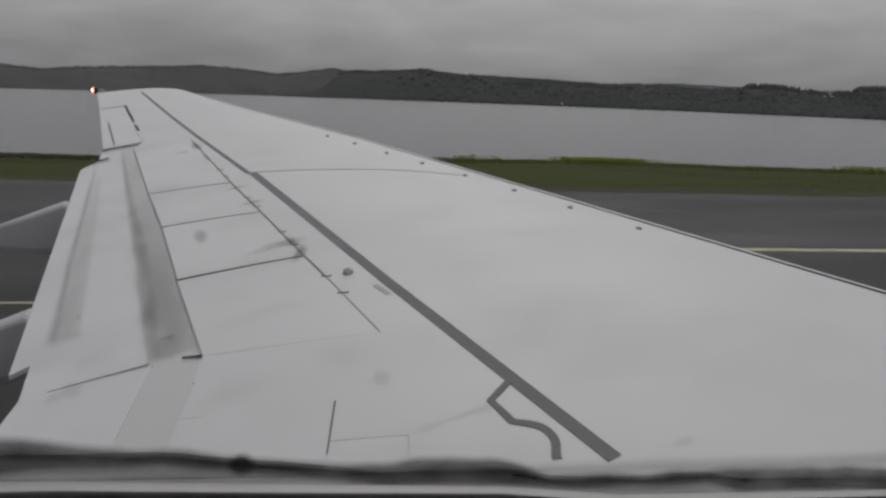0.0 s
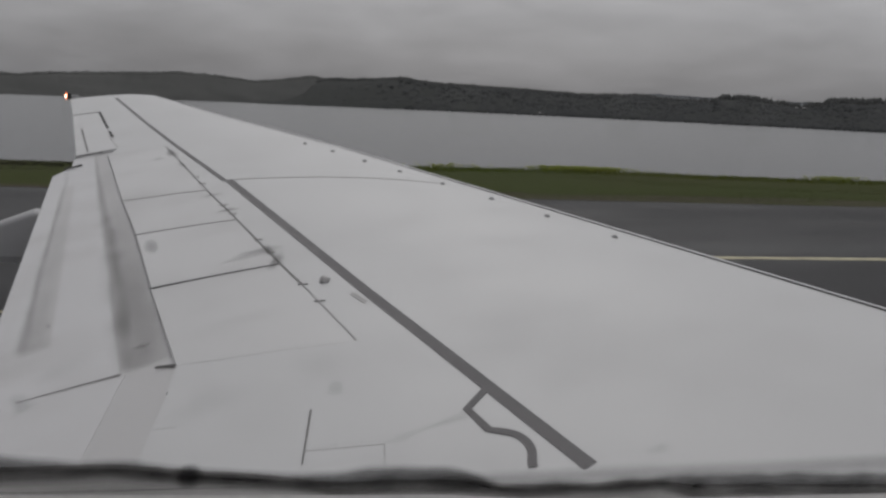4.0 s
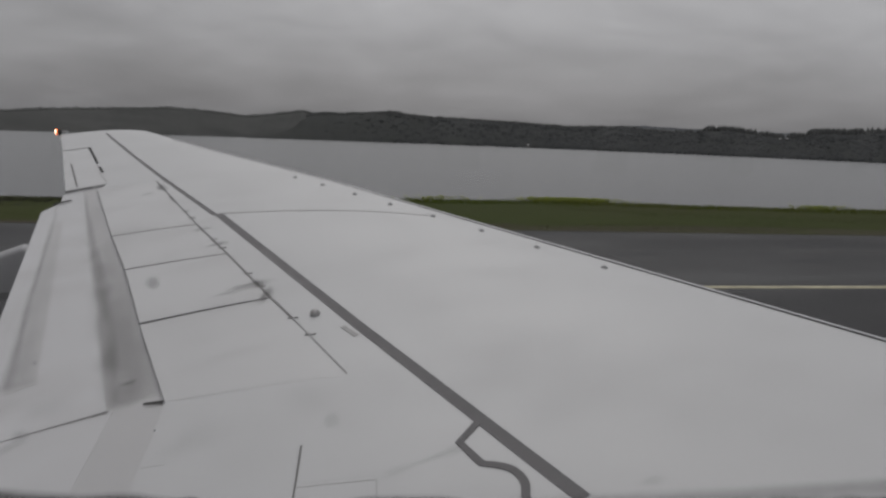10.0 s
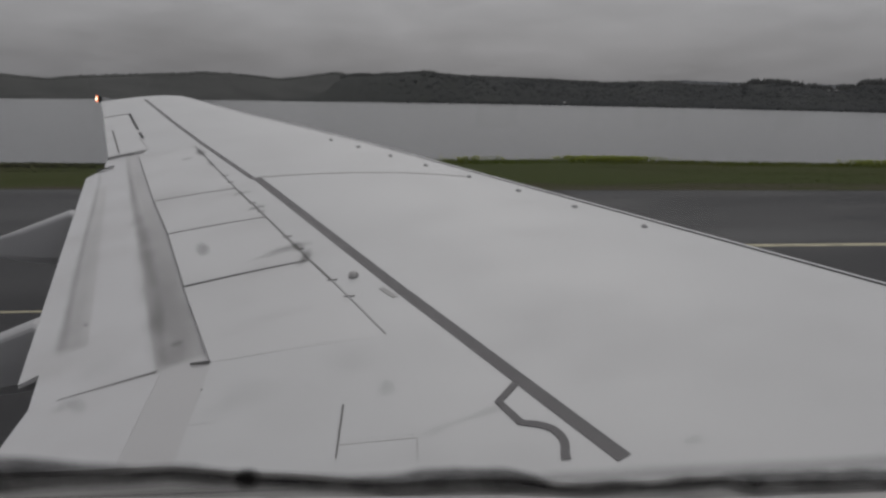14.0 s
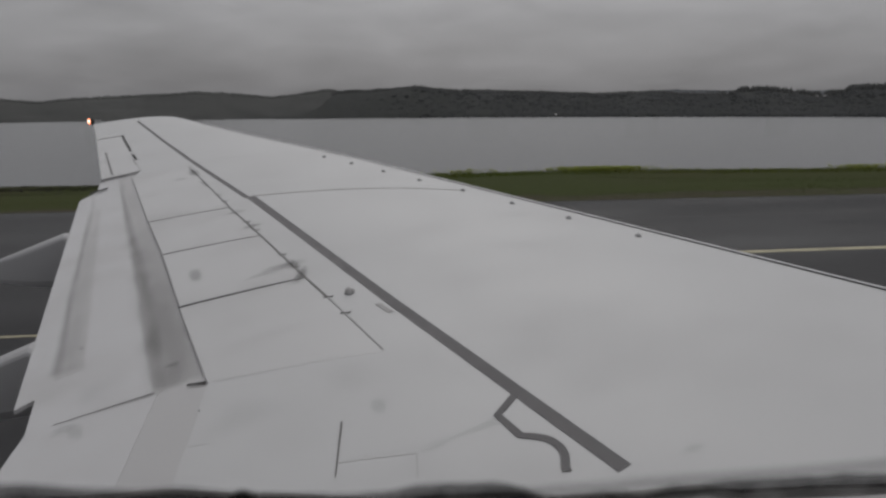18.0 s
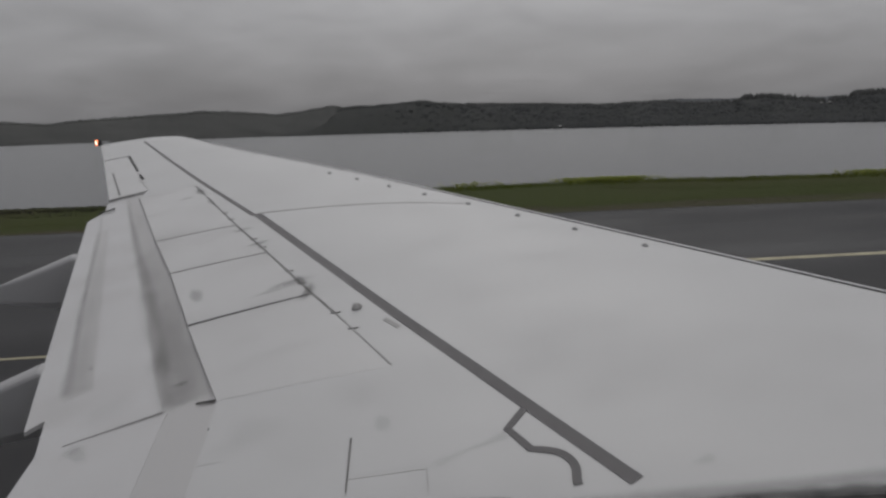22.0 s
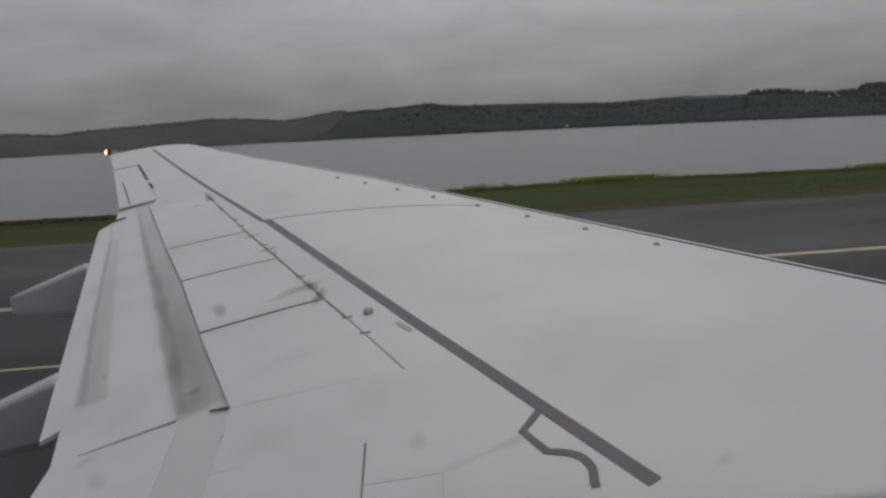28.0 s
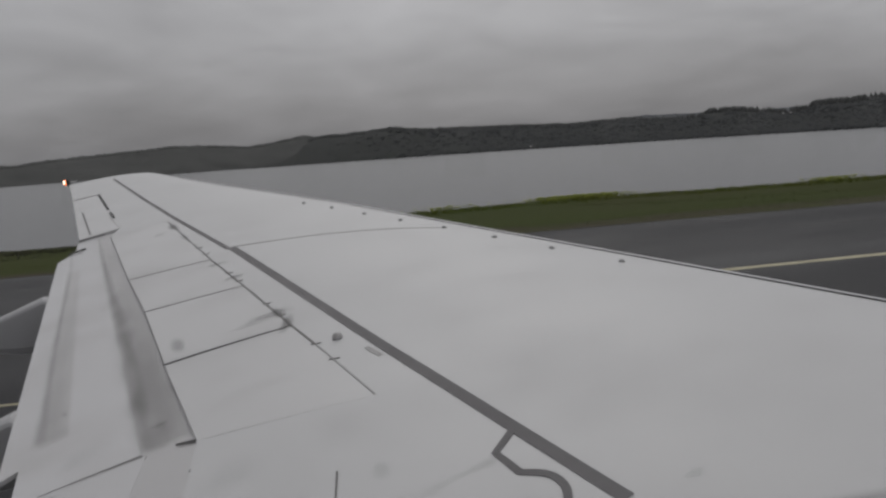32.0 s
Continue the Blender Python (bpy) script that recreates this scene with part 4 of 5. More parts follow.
# main landing gear
gear_y, gear_x = 2.62, -4.9
gear = part("landing_gear", cyl_bm((gear_x, gear_y, 0.5), (gear_x, gear_y, 1.86), 0.11, 0.13, 16), M_RIM, airliner, "steel landing gear leg")
for dy in (-0.33, 0.33):
    bm = bmesh.new()
    prof = [(0.28, -0.16), (0.42, -0.18), (0.50, -0.12), (0.51, 0.0), (0.50, 0.12), (0.42, 0.18), (0.28, 0.16)]
    for k in range(24):
        a = 2 * math.pi * k / 24
        for r, w in prof:
            bm.verts.new((gear_x + r * math.cos(a), gear_y + dy + w, 0.51 + r * math.sin(a)))
    bm.verts.ensure_lookup_table()
    n = len(prof)
    for k in range(24):
        for j in range(n):
            bm.faces.new([bm.verts[i] for i in (k * n + j, k * n + (j + 1) % n, ((k + 1) % 24) * n + (j + 1) % n, ((k + 1) % 24) * n + j)])
    tyre = part("tyre", bm, M_RUBBER, gear, "black rubber tyre")
    part("rim", cyl_bm((gear_x, gear_y + dy - 0.12, 0.51), (gear_x, gear_y + dy + 0.12, 0.51), 0.285, 0.285, 24), M_RIM, gear)


# ---- ground: runway, shore strip, bank, fjord ----
TURN = radians(-7.3)
UX, UY = math.cos(TURN), math.sin(TURN)


def plan(u, d):
    """A point of the ground from u along the runway and d away from the aircraft's side."""
    return (u * UX - d * UY, u * UY + d * UX)


def shore(u):
    """How far out the land reaches, by the place along the runway."""
    return 41.2 + 1.2 * math.sin(u * 0.043 + 1.0) + 0.7 * math.sin(u * 0.19) + 3.0 * (min(1.0, max(0.0, (u + 11) / 9)) - 1) + max(0.0, -150 - u) * 0.9


us = [-3000, -1200, -500, -250, -160] + list(range(-120, 181, 3)) + [220, 300, 500, 1200, 3000]
verts, faces = [], []
rows = []
for u in us:
    e = shore(u)
    prof = [(-3000, -0.2), (-400, -0.05), (-60, 0.0), (0, 0.0), (26, 0.0), (29.6, 0.0), (e - 8, 0.05), (e - 5, 0.10), (e - 2.5, 0.16), (e - 1.0, 0.18), (e, 0.10), (e + 0.8, -0.35), (e + 2.2, -1.1), (e + 4.5, -1.9), (e + 14, -4.0), (4000, -6.0)]
    rows = prof
    for d, z in prof:
        x, y = plan(u, d)
        near = -130 < u < 190 and 30 < d < e + 6
        verts.append((x, y, z + (0.09 * noise.noise(Vector((x * 0.4, y * 0.4, 3))) if near else 0)))
w = len(rows)
for k in range(len(us) - 1):
    for j in range(w - 1):
        a = k * w + j
        faces.append((a, a + 1, a + w + 1, a + w))
ground = tagged(mesh_object("ground", verts, faces, M_SOIL), "dark soil and sparse turf between runway and shore", "ground", kind="structure")


def ground_slab(name, u0, u1, d0, d1, top, material, label, category, thick=0.03, nu=40):
    verts, faces = [], []
    for k in range(nu + 1):
        u = u0 + (u1 - u0) * k / nu
        for d, z in ((d0, top - thick), (d0, top), (d1, top), (d1, top - thick)):
            x, y = plan(u, d)
            verts.append((x, y, z))
        if k:
            a = 4 * k
            faces += [(a - 4 + j, a - 3 + j, a + 1 + j, a + j) for j in range(3)]
    return tagged(mesh_object(name, verts, faces, material), label, category, kind="structure")


ground_slab("runway", -700, 900, -32, 29.3, 0.012, M_ASPHALT, "dark damp asphalt runway with faint streaks", "runway")
ground_slab("runway_marking", -700, 900, 17.74, 18.06, 0.017, M_YELLOW, "worn yellow line painted on asphalt", "marking", 0.004)
ground_slab("runway_marking", -700, -7, 13.0, 13.10, 0.017, M_YELLOW, "narrow worn yellow line painted on asphalt", "marking", 0.004)
for d in (8.0, 24.2):
    ground_slab("runway_joint", -700, 900, d, d + 0.06, 0.0165, M_TAR, "dark tar joint in the asphalt", "joint", 0.004)

ground_slab("verge", -700, 900, 29.25, 31.6, 0.022, M_VERGE, "worn brown verge along the asphalt edge", "verge", 0.04)

# water
big = 4600
tagged(mesh_object("fjord_water", [(-big, -big, -1.45), (big, -big, -1.45), (big, big, -1.45), (-big, big, -1.45)], [(0, 1, 2, 3)], M_WATER), "calm grey fjord water with fine ripples", "water", kind="structure")

# grass and flowers on the strip
rng = np.random.default_rng(7)
blade_v = [(-0.02, 0, 0), (0.02, 0, 0), (0.03, 0.03, 1), (-0.02, 0.02, 0), (0.01, -0.03, 0), (-0.06, 0.0, 0.85), (0.0, 0.03, 0), (0.03, -0.02, 0), (0.09, -0.05, 0.7)]
blade_f = [(0, 1, 2), (3, 4, 5), (6, 7, 8)]


def strip_points(n, u0, u1, lo, hi, keep):
    """Places on the grass strip, lo and hi from the shore's edge, thinned by a patchy noise."""
    pts = []
    for _ in range(4 * n):
        if len(pts) >= n:
            break
        u, f = rng.uniform(u0, u1), rng.uniform(0, 1)
        d = 29.8 + (shore(u) - hi - 29.8) * f if lo is None else shore(u) - rng.uniform(lo, hi)
        if noise.noise(Vector((u * 0.09, d * 0.25, 1.5))) > keep:
            x, y = plan(u, d)
            e = shore(u) - d
            z = 0.02 if e > 8 else (0.16 if 1.0 < e < 3 else 0.08)
            pts.append((x, y, z, u))
    return np.array(pts)


p = strip_points(60000, -75, 150, None, 0.4, -0.35)
hgt = rng.uniform(0.03, 0.07, len(p)) * np.where(p[:, 3] < -4, 0.6, 1.0)
grass = scatter("shore_grass", blade_v, blade_f, p[:, :3], np.stack([hgt * 5, hgt * 5, hgt], 1), rng.uniform(0, 6.28, len(p)), M_GRASS)
tagged(grass, "patchy green and brown grass along the shore", "grass", kind="stuff")
p = strip_points(20000, -75, -4.5, -0.3, 4.6, -0.30)
hgt = rng.uniform(0.05, 0.13, len(p))
heath = scatter("dark_heath", blade_v, blade_f, p[:, :3], np.stack([hgt * 5, hgt * 5, hgt], 1), rng.uniform(0, 6.28, len(p)), M_HEATH)
tagged(heath, "dark brown-grey heath on the crest of the bank", "heath", kind="stuff")
p = strip_points(14000, -3, 150, 0.1, 3.4, -0.3)
hgt = rng.uniform(0.08, 0.24, len(p))
tall = scatter("tall_grass", blade_v, blade_f, p[:, :3], np.stack([hgt * 3.0, hgt * 3.0, hgt], 1), rng.uniform(0, 6.28, len(p)), M_RANK)
tagged(tall, "tall rank grass on the edge of the bank", "grass", kind="stuff")
pts = []
for mid_u, spread, n in ((10.6, 1.5, 900), (8.4, 0.8, 260), (1.6, 0.9, 110), (27.0, 1.0, 260), (52.0, 4.0, 300)):
    for k in range(n):
        u = rng.normal(mid_u, spread)
        d = shore(u) - abs(rng.normal(0.3, 0.5))
        pts.append((*plan(u, d), 0.10, u))
p = np.array(pts)
flo_v = [(-0.05, -0.05, 0), (0.05, -0.05, 0.01), (0.05, 0.05, 0), (-0.05, 0.05, 0.02), (0, 0, 0.06)]
flo_f = [(0, 1, 4), (1, 2, 4), (2, 3, 4), (3, 0, 4), (0, 2, 1)]
p[:, 2] += rng.uniform(0.04, 0.26, len(p))
s_ = rng.uniform(0.6, 1.5, len(p))
flowers = scatter("yellow_wildflowers", flo_v, flo_f, p[:, :3], np.stack([s_, s_, s_], 1), rng.uniform(0, 6.28, len(p)), M_FLOWER)
tagged(flowers, "yellow flowering weeds on the bank", "flowers", kind="stuff")

# stones of the bank
ico = bmesh.new()
bmesh.ops.create_icosphere(ico, subdivisions=1, radius=1)
ico_v = [tuple(v.co) for v in ico.verts]
ico_f = [tuple(v.index for v in f.verts) for f in ico.faces]
ico.free()
pts = []
for k in range(2200):
    u = rng.uniform(-75, 150)
    o = rng.uniform(-0.3, 3.2)
    x, y = plan(u, shore(u) + o)
    pts.append((x, y, 0.05 - 0.52 * max(o, 0)))
for k in range(1500):
    u = rng.uniform(-70, -6)
    o = -abs(rng.normal(0, 1.5))
    pts.append((*plan(u, shore(u) + o), 0.12))
s_ = rng.uniform(0.05, 0.16, len(pts))
s_[2200:] *= 0.55
stones = scatter("shore_stones", ico_v, ico_f, np.array(pts), np.stack([s_ * 1.2, s_, s_ * 0.8], 1), rng.uniform(0, 6.28, len(pts)), M_ROCK, 0.16, 3)
tagged(stones, "dark grey stones of the shore bank", "stones", kind="stuff")

# ---- wooded hills over the water ----
EYE = (-5.07, 1.65)
# the skyline's height over the horizon, in degrees, by the bearing to the right of straight out
ELEV = [(-130, 6.0), (-100, 5.2), (-88, 4.6), (-78, 3.2), (-71, 1.7), (-65, 0.5), (-60, 0.15), (-46, 0.15), (-39, 0.9), (-30, 1.25), (-25, 1.3), (-18, 1.27), (-15.5, 1.06), (-13.2, 1.32), (-9, 1.55), (-4.5, 1.83), (-1.7, 1.7), (1, 1.45), (3.5, 1.75), (5.4, 2.07), (8.7, 1.98), (12.5, 2.27), (15, 2.03), (19.2, 1.9), (22.5, 1.8), (26.9, 1.6), (29.5, 1.65), (31.7, 1.72), (33.5, 1.55), (37.1, 1.42), (37.6, 1.68), (39.3, 1.76), (41, 1.55), (43.2, 1.22), (44.2, 1.40), (45.1, 1.68), (47, 1.7), (50, 1.9), (60, 2.1), (90, 1.8)]
BEHIND = [(26, 1.1), (30, 1.62), (33, 1.76), (36, 1.66), (39, 1.55), (42, 1.52), (45, 1.5), (52, 1.2)]
SHORE_R = [(-130, 560), (-90, 520), (-66, 600), (-50, 900), (-36, 620), (-18, 580), (-4, 720), (4, 800), (15, 860), (24, 860), (37, 800), (47, 720), (60, 660), (90, 620)]


HP = [(0, -0.03), (14, 0.03), (60, 0.25), (120, 0.55), (190, 0.82), (260, 1.0), (420, 0.8), (700, 0.3)]


def ease(t):
    t = min(1.0, max(0.0, t))
    return t * t * (3 - 2 * t)


def hill_point(b, o, ridge):
    """A point of the hills from its bearing and its way up from the shore; the near ridge tapers in over the farther ones."""
    r0 = interp(b, SHORE_R) + {"near": -60, "far": 0, "behind": 420}[ridge]
    table = BEHIND if ridge == "behind" else ELEV
    rise = math.tan(radians(interp(b, table) + 0.05 * noise.noise(Vector((b * 0.9, 0, 2))) + 0.04 * noise.noise(Vector((b * 2.7, 0, 5)))))
    h = (r0 + 260) * rise + 0.6
    if ridge == "near":
        h = h * ease((b - 1.0) / 6.5) - 0.6 * (1 - ease((b - 1.0) / 6.5))
    elif ridge == "far":
        h *= 1.0 - 0.8 * ease((b - 5.0) / 7.0)
    f = float(np.interp(o, [q for q, _ in HP], [c for _, c in HP]))
    if 20 < o < 200:
        f *= 1 + 0.20 * noise.noise(Vector((b * 0.5, o * 0.01, 7))) + 0.10 * noise.noise(Vector((b * 1.6, o * 0.03, 17)))
    r = r0 + o + 18 * noise.noise(Vector((b * 0.35, 4, 0)))
    return (EYE[0] + r * math.sin(radians(b)), EYE[1] + r * math.cos(radians(b)), h * f - (2.5 if o == 0 else 0))


steps = [0, 14, 35, 60, 90, 120, 155, 190, 225, 260, 330, 420, 700]
w = len(steps)
# far and behind ridges carry their aerial haze in the material colour
for ridge, b0, b1, hill_m, text in (("far", -128, 14, M_HILL_HAZE_PALE, "grey-green wooded hills far across the fjord, haze put into their colour"), ("near", 1.0, 100, M_HILL, "dark wooded hills across the fjord"), ("behind", 26, 52, M_HILL_HAZY, "blue-grey hills behind the nearer woods, haze put into their colour")):
    verts, faces = [], []
    bs = np.arange(b0, b1 + 0.01, 0.25)
    for b in bs:
        verts += [hill_point(b, o, ridge) for o in steps]
    for k in range(len(bs) - 1):
        for j in range(w - 1):
            a = k * w + j
            faces.append((a, a + 1, a + w + 1, a + w))
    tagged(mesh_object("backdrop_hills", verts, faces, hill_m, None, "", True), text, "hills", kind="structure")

# broad crowns on the ridges and slopes, and pointed spruces in clumps
SPRUCE_V = [(0, 0, 1.0)] + [(r_ * math.cos(a_), r_ * math.sin(a_), z_) for r_, z_ in ((0.22, 0.62), (0.36, 0.3), (0.42, 0.0)) for a_ in (0.0, 1.26, 2.51, 3.77, 5.03)]
SPRUCE_F = [(0, 1 + k, 1 + (k + 1) % 5) for k in range(5)]
for q in (1, 6):
    SPRUCE_F += [(q + k, q + 5 + k, q + (k + 1) % 5) for k in range(5)] + [(q + (k + 1) % 5, q + 5 + k, q + 5 + (k + 1) % 5) for k in range(5)]
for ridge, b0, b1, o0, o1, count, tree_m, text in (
    ("far", -32, 8, 230, 272, 3600, M_TREES_HAZE_PALE, "dense wood along the far ridge, paled by haze in its colour"),
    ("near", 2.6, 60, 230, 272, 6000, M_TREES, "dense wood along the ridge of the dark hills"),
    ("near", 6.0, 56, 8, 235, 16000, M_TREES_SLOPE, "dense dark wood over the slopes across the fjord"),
    ("behind", 27, 50, 240, 270, 1200, M_TREES_HAZY, "wood along the ridge behind, haze put into its colour"),
):
    pts, sc = [], []
    for k in range(count):
        b, o = rng.uniform(b0, b1), rng.uniform(o0, o1)
        slope = o1 == 235
        if slope and (noise.noise(Vector((b * 0.9, o * 0.012, 31))) > 0.42 or rng.uniform(0, 1) > ease((b - 6) / 22)):
            continue
        x, y, z = hill_point(b, o, ridge)
        pts.append((x, y, z - (1.5 if slope else 0.2)))
        broad = 1.6 if slope else 1.0
        sc.append((rng.uniform(1.6, 3.4) * broad, rng.uniform(1.6, 3.4) * broad, rng.uniform(1.2, 2.6)))
    tagged(scatter("far_forest", ico_v, ico_f, np.array(pts), np.array(sc), rng.uniform(0, 6.28, len(pts)), tree_m, 0.14, 9), text, "forest", kind="stuff")
pts, sc = [], []
for mid_b, spread, n in ((39.4, 1.4, 150), (37.9, 0.4, 26), (46.4, 1.3, 200), (34.0, 3.0, 90), (42.6, 1.2, 60), (25.0, 3.0, 60), (13.0, 4.0, 60), (8.0, 2.0, 40), (55.0, 4.0, 120)):
    for k in range(n):
        b, o = rng.normal(mid_b, spread), rng.uniform(225, 262)
        x, y, z = hill_point(b, o, "near")
        pts.append((x, y, z - 0.3))
        tall_ = rng.uniform(2.6, 5.4) * (1.4 if mid_b > 36 else 0.85)
        sc.append((tall_ * 0.8, tall_ * 0.8, tall_))
tagged(scatter("far_spruces", SPRUCE_V, SPRUCE_F, np.array(pts), np.array(sc), rng.uniform(0, 6.28, len(pts)), M_TREES, 0.08, 21), "clumps of pointed spruces on the skyline of the dark hills", "forest", kind="stuff")


# ---- the village on the near shore behind the tail, and the approach lights ----
M_WHITE = paint_material("white_house_paint", (0.72, 0.71, 0.69), 0.6, (0.55, 0.54, 0.52), 0.4)
M_RED = paint_material("red_house_paint", (0.20, 0.030, 0.032), 0.6, (0.13, 0.02, 0.022), 0.5)
M_ROOF = paint_material("dark_roof_tiles", (0.07, 0.068, 0.068), 0.7, (0.12, 0.118, 0.115), 0.6)
M_ROOF_RED = paint_material("red_roof_tiles", (0.24, 0.07, 0.055), 0.7, (0.15, 0.05, 0.04), 0.6)
M_PANE = Mat("dark_window_glass", (0.03, 0.034, 0.04), 0.1).m
M_SIGNAL = paint_material("red_signal_paint", (0.50, 0.035, 0.025), 0.5, (0.36, 0.03, 0.025), 0.5)
M_POST = paint_material("grey_post", (0.24, 0.24, 0.24), 0.6, (0.14, 0.14, 0.14), 0.5)
mdw = Mat("meadow_grass", (0.050, 0.066, 0.016), 0.95, 0.0, 0.06)
mdw.tint(mdw.ramp(mdw.noise(0.05, 5, 0.6), 0.42, 0.62, 0, 0.8), (0.036, 0.044, 0.016))
mdw.bump(mdw.noise(3, 4), 0.5, 0.1)
M_MEADOW = mdw.m
M_TRUNK = paint_material("bark", (0.075, 0.06, 0.048), 0.9, (0.04, 0.035, 0.03), 0.6)
lf = Mat("broad_leaves", (0.045, 0.068, 0.022), 0.8)
lf.tint(lf.ramp(lf.random(), 0, 1, 0, 0.8), (0.075, 0.095, 0.032))
M_LEAF = lf.m


def spot(bearing, r):
    return EYE[0] + r * math.sin(radians(bearing)), EYE[1] + r * math.cos(radians(bearing))


def slope_z(bearing, r):
    """The height of the village's rising land."""
    return max(0.0, r - 258) * 0.10 * ease((-68 - bearing) / 12)


def rise_z(bearing, r):
    return slope_z(bearing, r) + 0.7 * noise.noise(Vector((bearing * 0.2, r * 0.03, 3))) * ease((r - 262) / 30)


verts, faces = [], []
slope_b, slope_r = np.arange(-128, -66, 1.5), np.arange(250, 545, 7.0)
for b in slope_b:
    for r in slope_r:
        verts.append((*spot(b, r), rise_z(b, r) + (0.25 if r > 262 else -0.35)))
w = len(slope_r)
for k in range(len(slope_b) - 1):
    for j in range(w - 1):
        a = k * w + j
        faces.append((a, a + w, a + w + 1, a + 1))
tagged(mesh_object("ground_slope", verts, faces, M_MEADOW, None, "", True), "green meadow that rises from the shore behind the village", "ground", kind="structure")


def house(label, w, d, h, wall_m, roof_m, storeys=2, name="house"):
    """A gabled house with its wall, roof, chimney, door and framed windows; its base lies at the origin."""
    top = tagged(new(name), label, name.replace("_", " "))
    rise = d * 0.36
    verts = [(-w / 2, -d / 2, -0.6), (w / 2, -d / 2, -0.6), (w / 2, d / 2, -0.6), (-w / 2, d / 2, -0.6), (-w / 2, -d / 2, h), (w / 2, -d / 2, h), (w / 2, d / 2, h), (-w / 2, d / 2, h), (-w / 2, 0, h + rise), (w / 2, 0, h + rise)]
    mesh_object("wall", verts, [(0, 1, 5, 4), (2, 3, 7, 6), (1, 2, 6, 9, 5), (3, 0, 4, 8, 7), (0, 3, 2, 1)], wall_m, top)
    o, t = 0.45, 0.16
    e = h - o * rise / (d / 2)
    rv = [(-w / 2 - o, -d / 2 - o, e), (w / 2 + o, -d / 2 - o, e), (w / 2 + o, 0, h + rise), (-w / 2 - o, 0, h + rise), (w / 2 + o, d / 2 + o, e), (-w / 2 - o, d / 2 + o, e)]
    rv += [(x, y, z + t) for x, y, z in rv]
    roof = mesh_object("roof", rv, [(6, 7, 8, 9), (9, 8, 10, 11), (1, 0, 3, 2), (2, 3, 5, 4), (0, 1, 7, 6), (4, 5, 11, 10), (0, 6, 9, 3), (3, 9, 11, 5), (1, 2, 8, 7), (2, 4, 10, 8)], roof_m, top)
    part("chimney", box_bm(w * 0.18, -0.3, h + rise * 0.5, w * 0.18 + 0.6, 0.3, h + rise + 0.8), M_ROOF, roof)
    n = max(2, int(w / 3))
    for side in (-1, 1):
        for st in range(storeys):
            for k in range(n):
                x, z = -w / 2 + (k + 0.5) * w / n, 1.0 + st * 2.7
                y = side * d / 2
                win = part("window", box_bm(x - 0.62, y - 0.06, z - 0.08, x + 0.62, y + 0.06, z + 1.28), M_WHITE, top)
                part("pane", box_bm(x - 0.5, y - 0.075, z + 0.04, x + 0.5, y + 0.075, z + 1.16), M_PANE, win)
    part("door", box_bm(w / 2 - 0.05, -0.5, 0.0, w / 2 + 0.06, 0.5, 2.05), M_ROOF, top)
    return top


def tree(label, height, width, seed):
    """A broad tree: tapered trunk with limbs, and a crown of many leaf clumps with gaps."""
    r = np.random.default_rng(seed)
    top = tagged(new("tree"), label, "tree", "village trees")
    bm = cyl_bm((0, 0, -0.3), (0, 0, height * 0.55), 0.035 * height, 0.018 * height, 8)
    for k in range(5):
        a = 2 * math.pi * k / 5 + r.uniform(0, 0.6)
        z0 = height * r.uniform(0.3, 0.5)
        cyl_bm((0, 0, z0), (width * 0.36 * math.cos(a), width * 0.36 * math.sin(a), z0 + height * r.uniform(0.15, 0.3)), 0.014 * height, 0.005 * height, 6, bm)
    part("trunk", bm, M_TRUNK, top)
    n = 420
    a, q, v = r.uniform(0, 6.28, n), np.sqrt(r.uniform(0, 1, n)), r.uniform(0, 1, n)
    prof = np.sin(np.clip(0.12 + 0.85 * v, 0, 1) * math.pi) ** 0.7 * (0.8 + 0.25 * np.sin(3 * a + seed))
    pl = np.stack([width / 2 * q * prof * np.cos(a), width / 2 * q * prof * np.sin(a), height * (0.25 + 0.75 * v)], 1)
    sz = r.uniform(0.05, 0.12, n) * width
    crown = scatter("crown", ico_v, ico_f, pl, np.stack([sz, sz, sz * 0.7], 1), a, M_LEAF, 0.25, seed)
    crown.parent = top
    return top


def stand(ob, bearing, r, turn=0.0, z=0.0, scale=1.0):
    x, y = spot(bearing, r)
    ob.matrix_basis = pose(x, y, z, 0, 0, turn) @ Matrix.Scale(scale, 4)
    return ob


def settle(ob, bearing, r, turn=0.0, scale=1.0):
    """Stands a thing on the village's rising land."""
    return stand(ob, bearing, r, turn, slope_z(bearing, r) + 0.2, scale)


red_house = settle(house("dark red wooden house with a white ground floor by the shore", 15, 8, 5.6, M_RED, M_ROOF), -92, 272, 92)
for side in (-1, 1):  # white ground floor and a lean-to with a pale roof
    part("ground_floor", box_bm(-7.56, side * 4.0 - 0.05, -0.5, 7.56, side * 4.0 + 0.05, 0.92), M_WHITE, red_house, "white rendered ground floor")
    porch = part("porch", box_bm(-1.5, side * 5.1 - 1.05, -0.5, 3.0, side * 5.1 + 1.05, 2.2), M_WHITE, red_house, "white glazed porch")
    part("porch_roof", box_bm(-1.8, side * 5.2 - 1.3, 2.2, 3.3, side * 5.2 + 1.3, 2.38), M_POST, porch, "pale sheet roof")
settle(house("long white wooden house with a red tiled roof", 14, 8, 4.6, M_WHITE, M_ROOF_RED), -83, 335, 70)
white = settle(house("white wooden house with a dark roof on the slope", 11, 8, 5.2, M_WHITE, M_ROOF), -99, 335, 20)
tagged(white, group="white village houses")
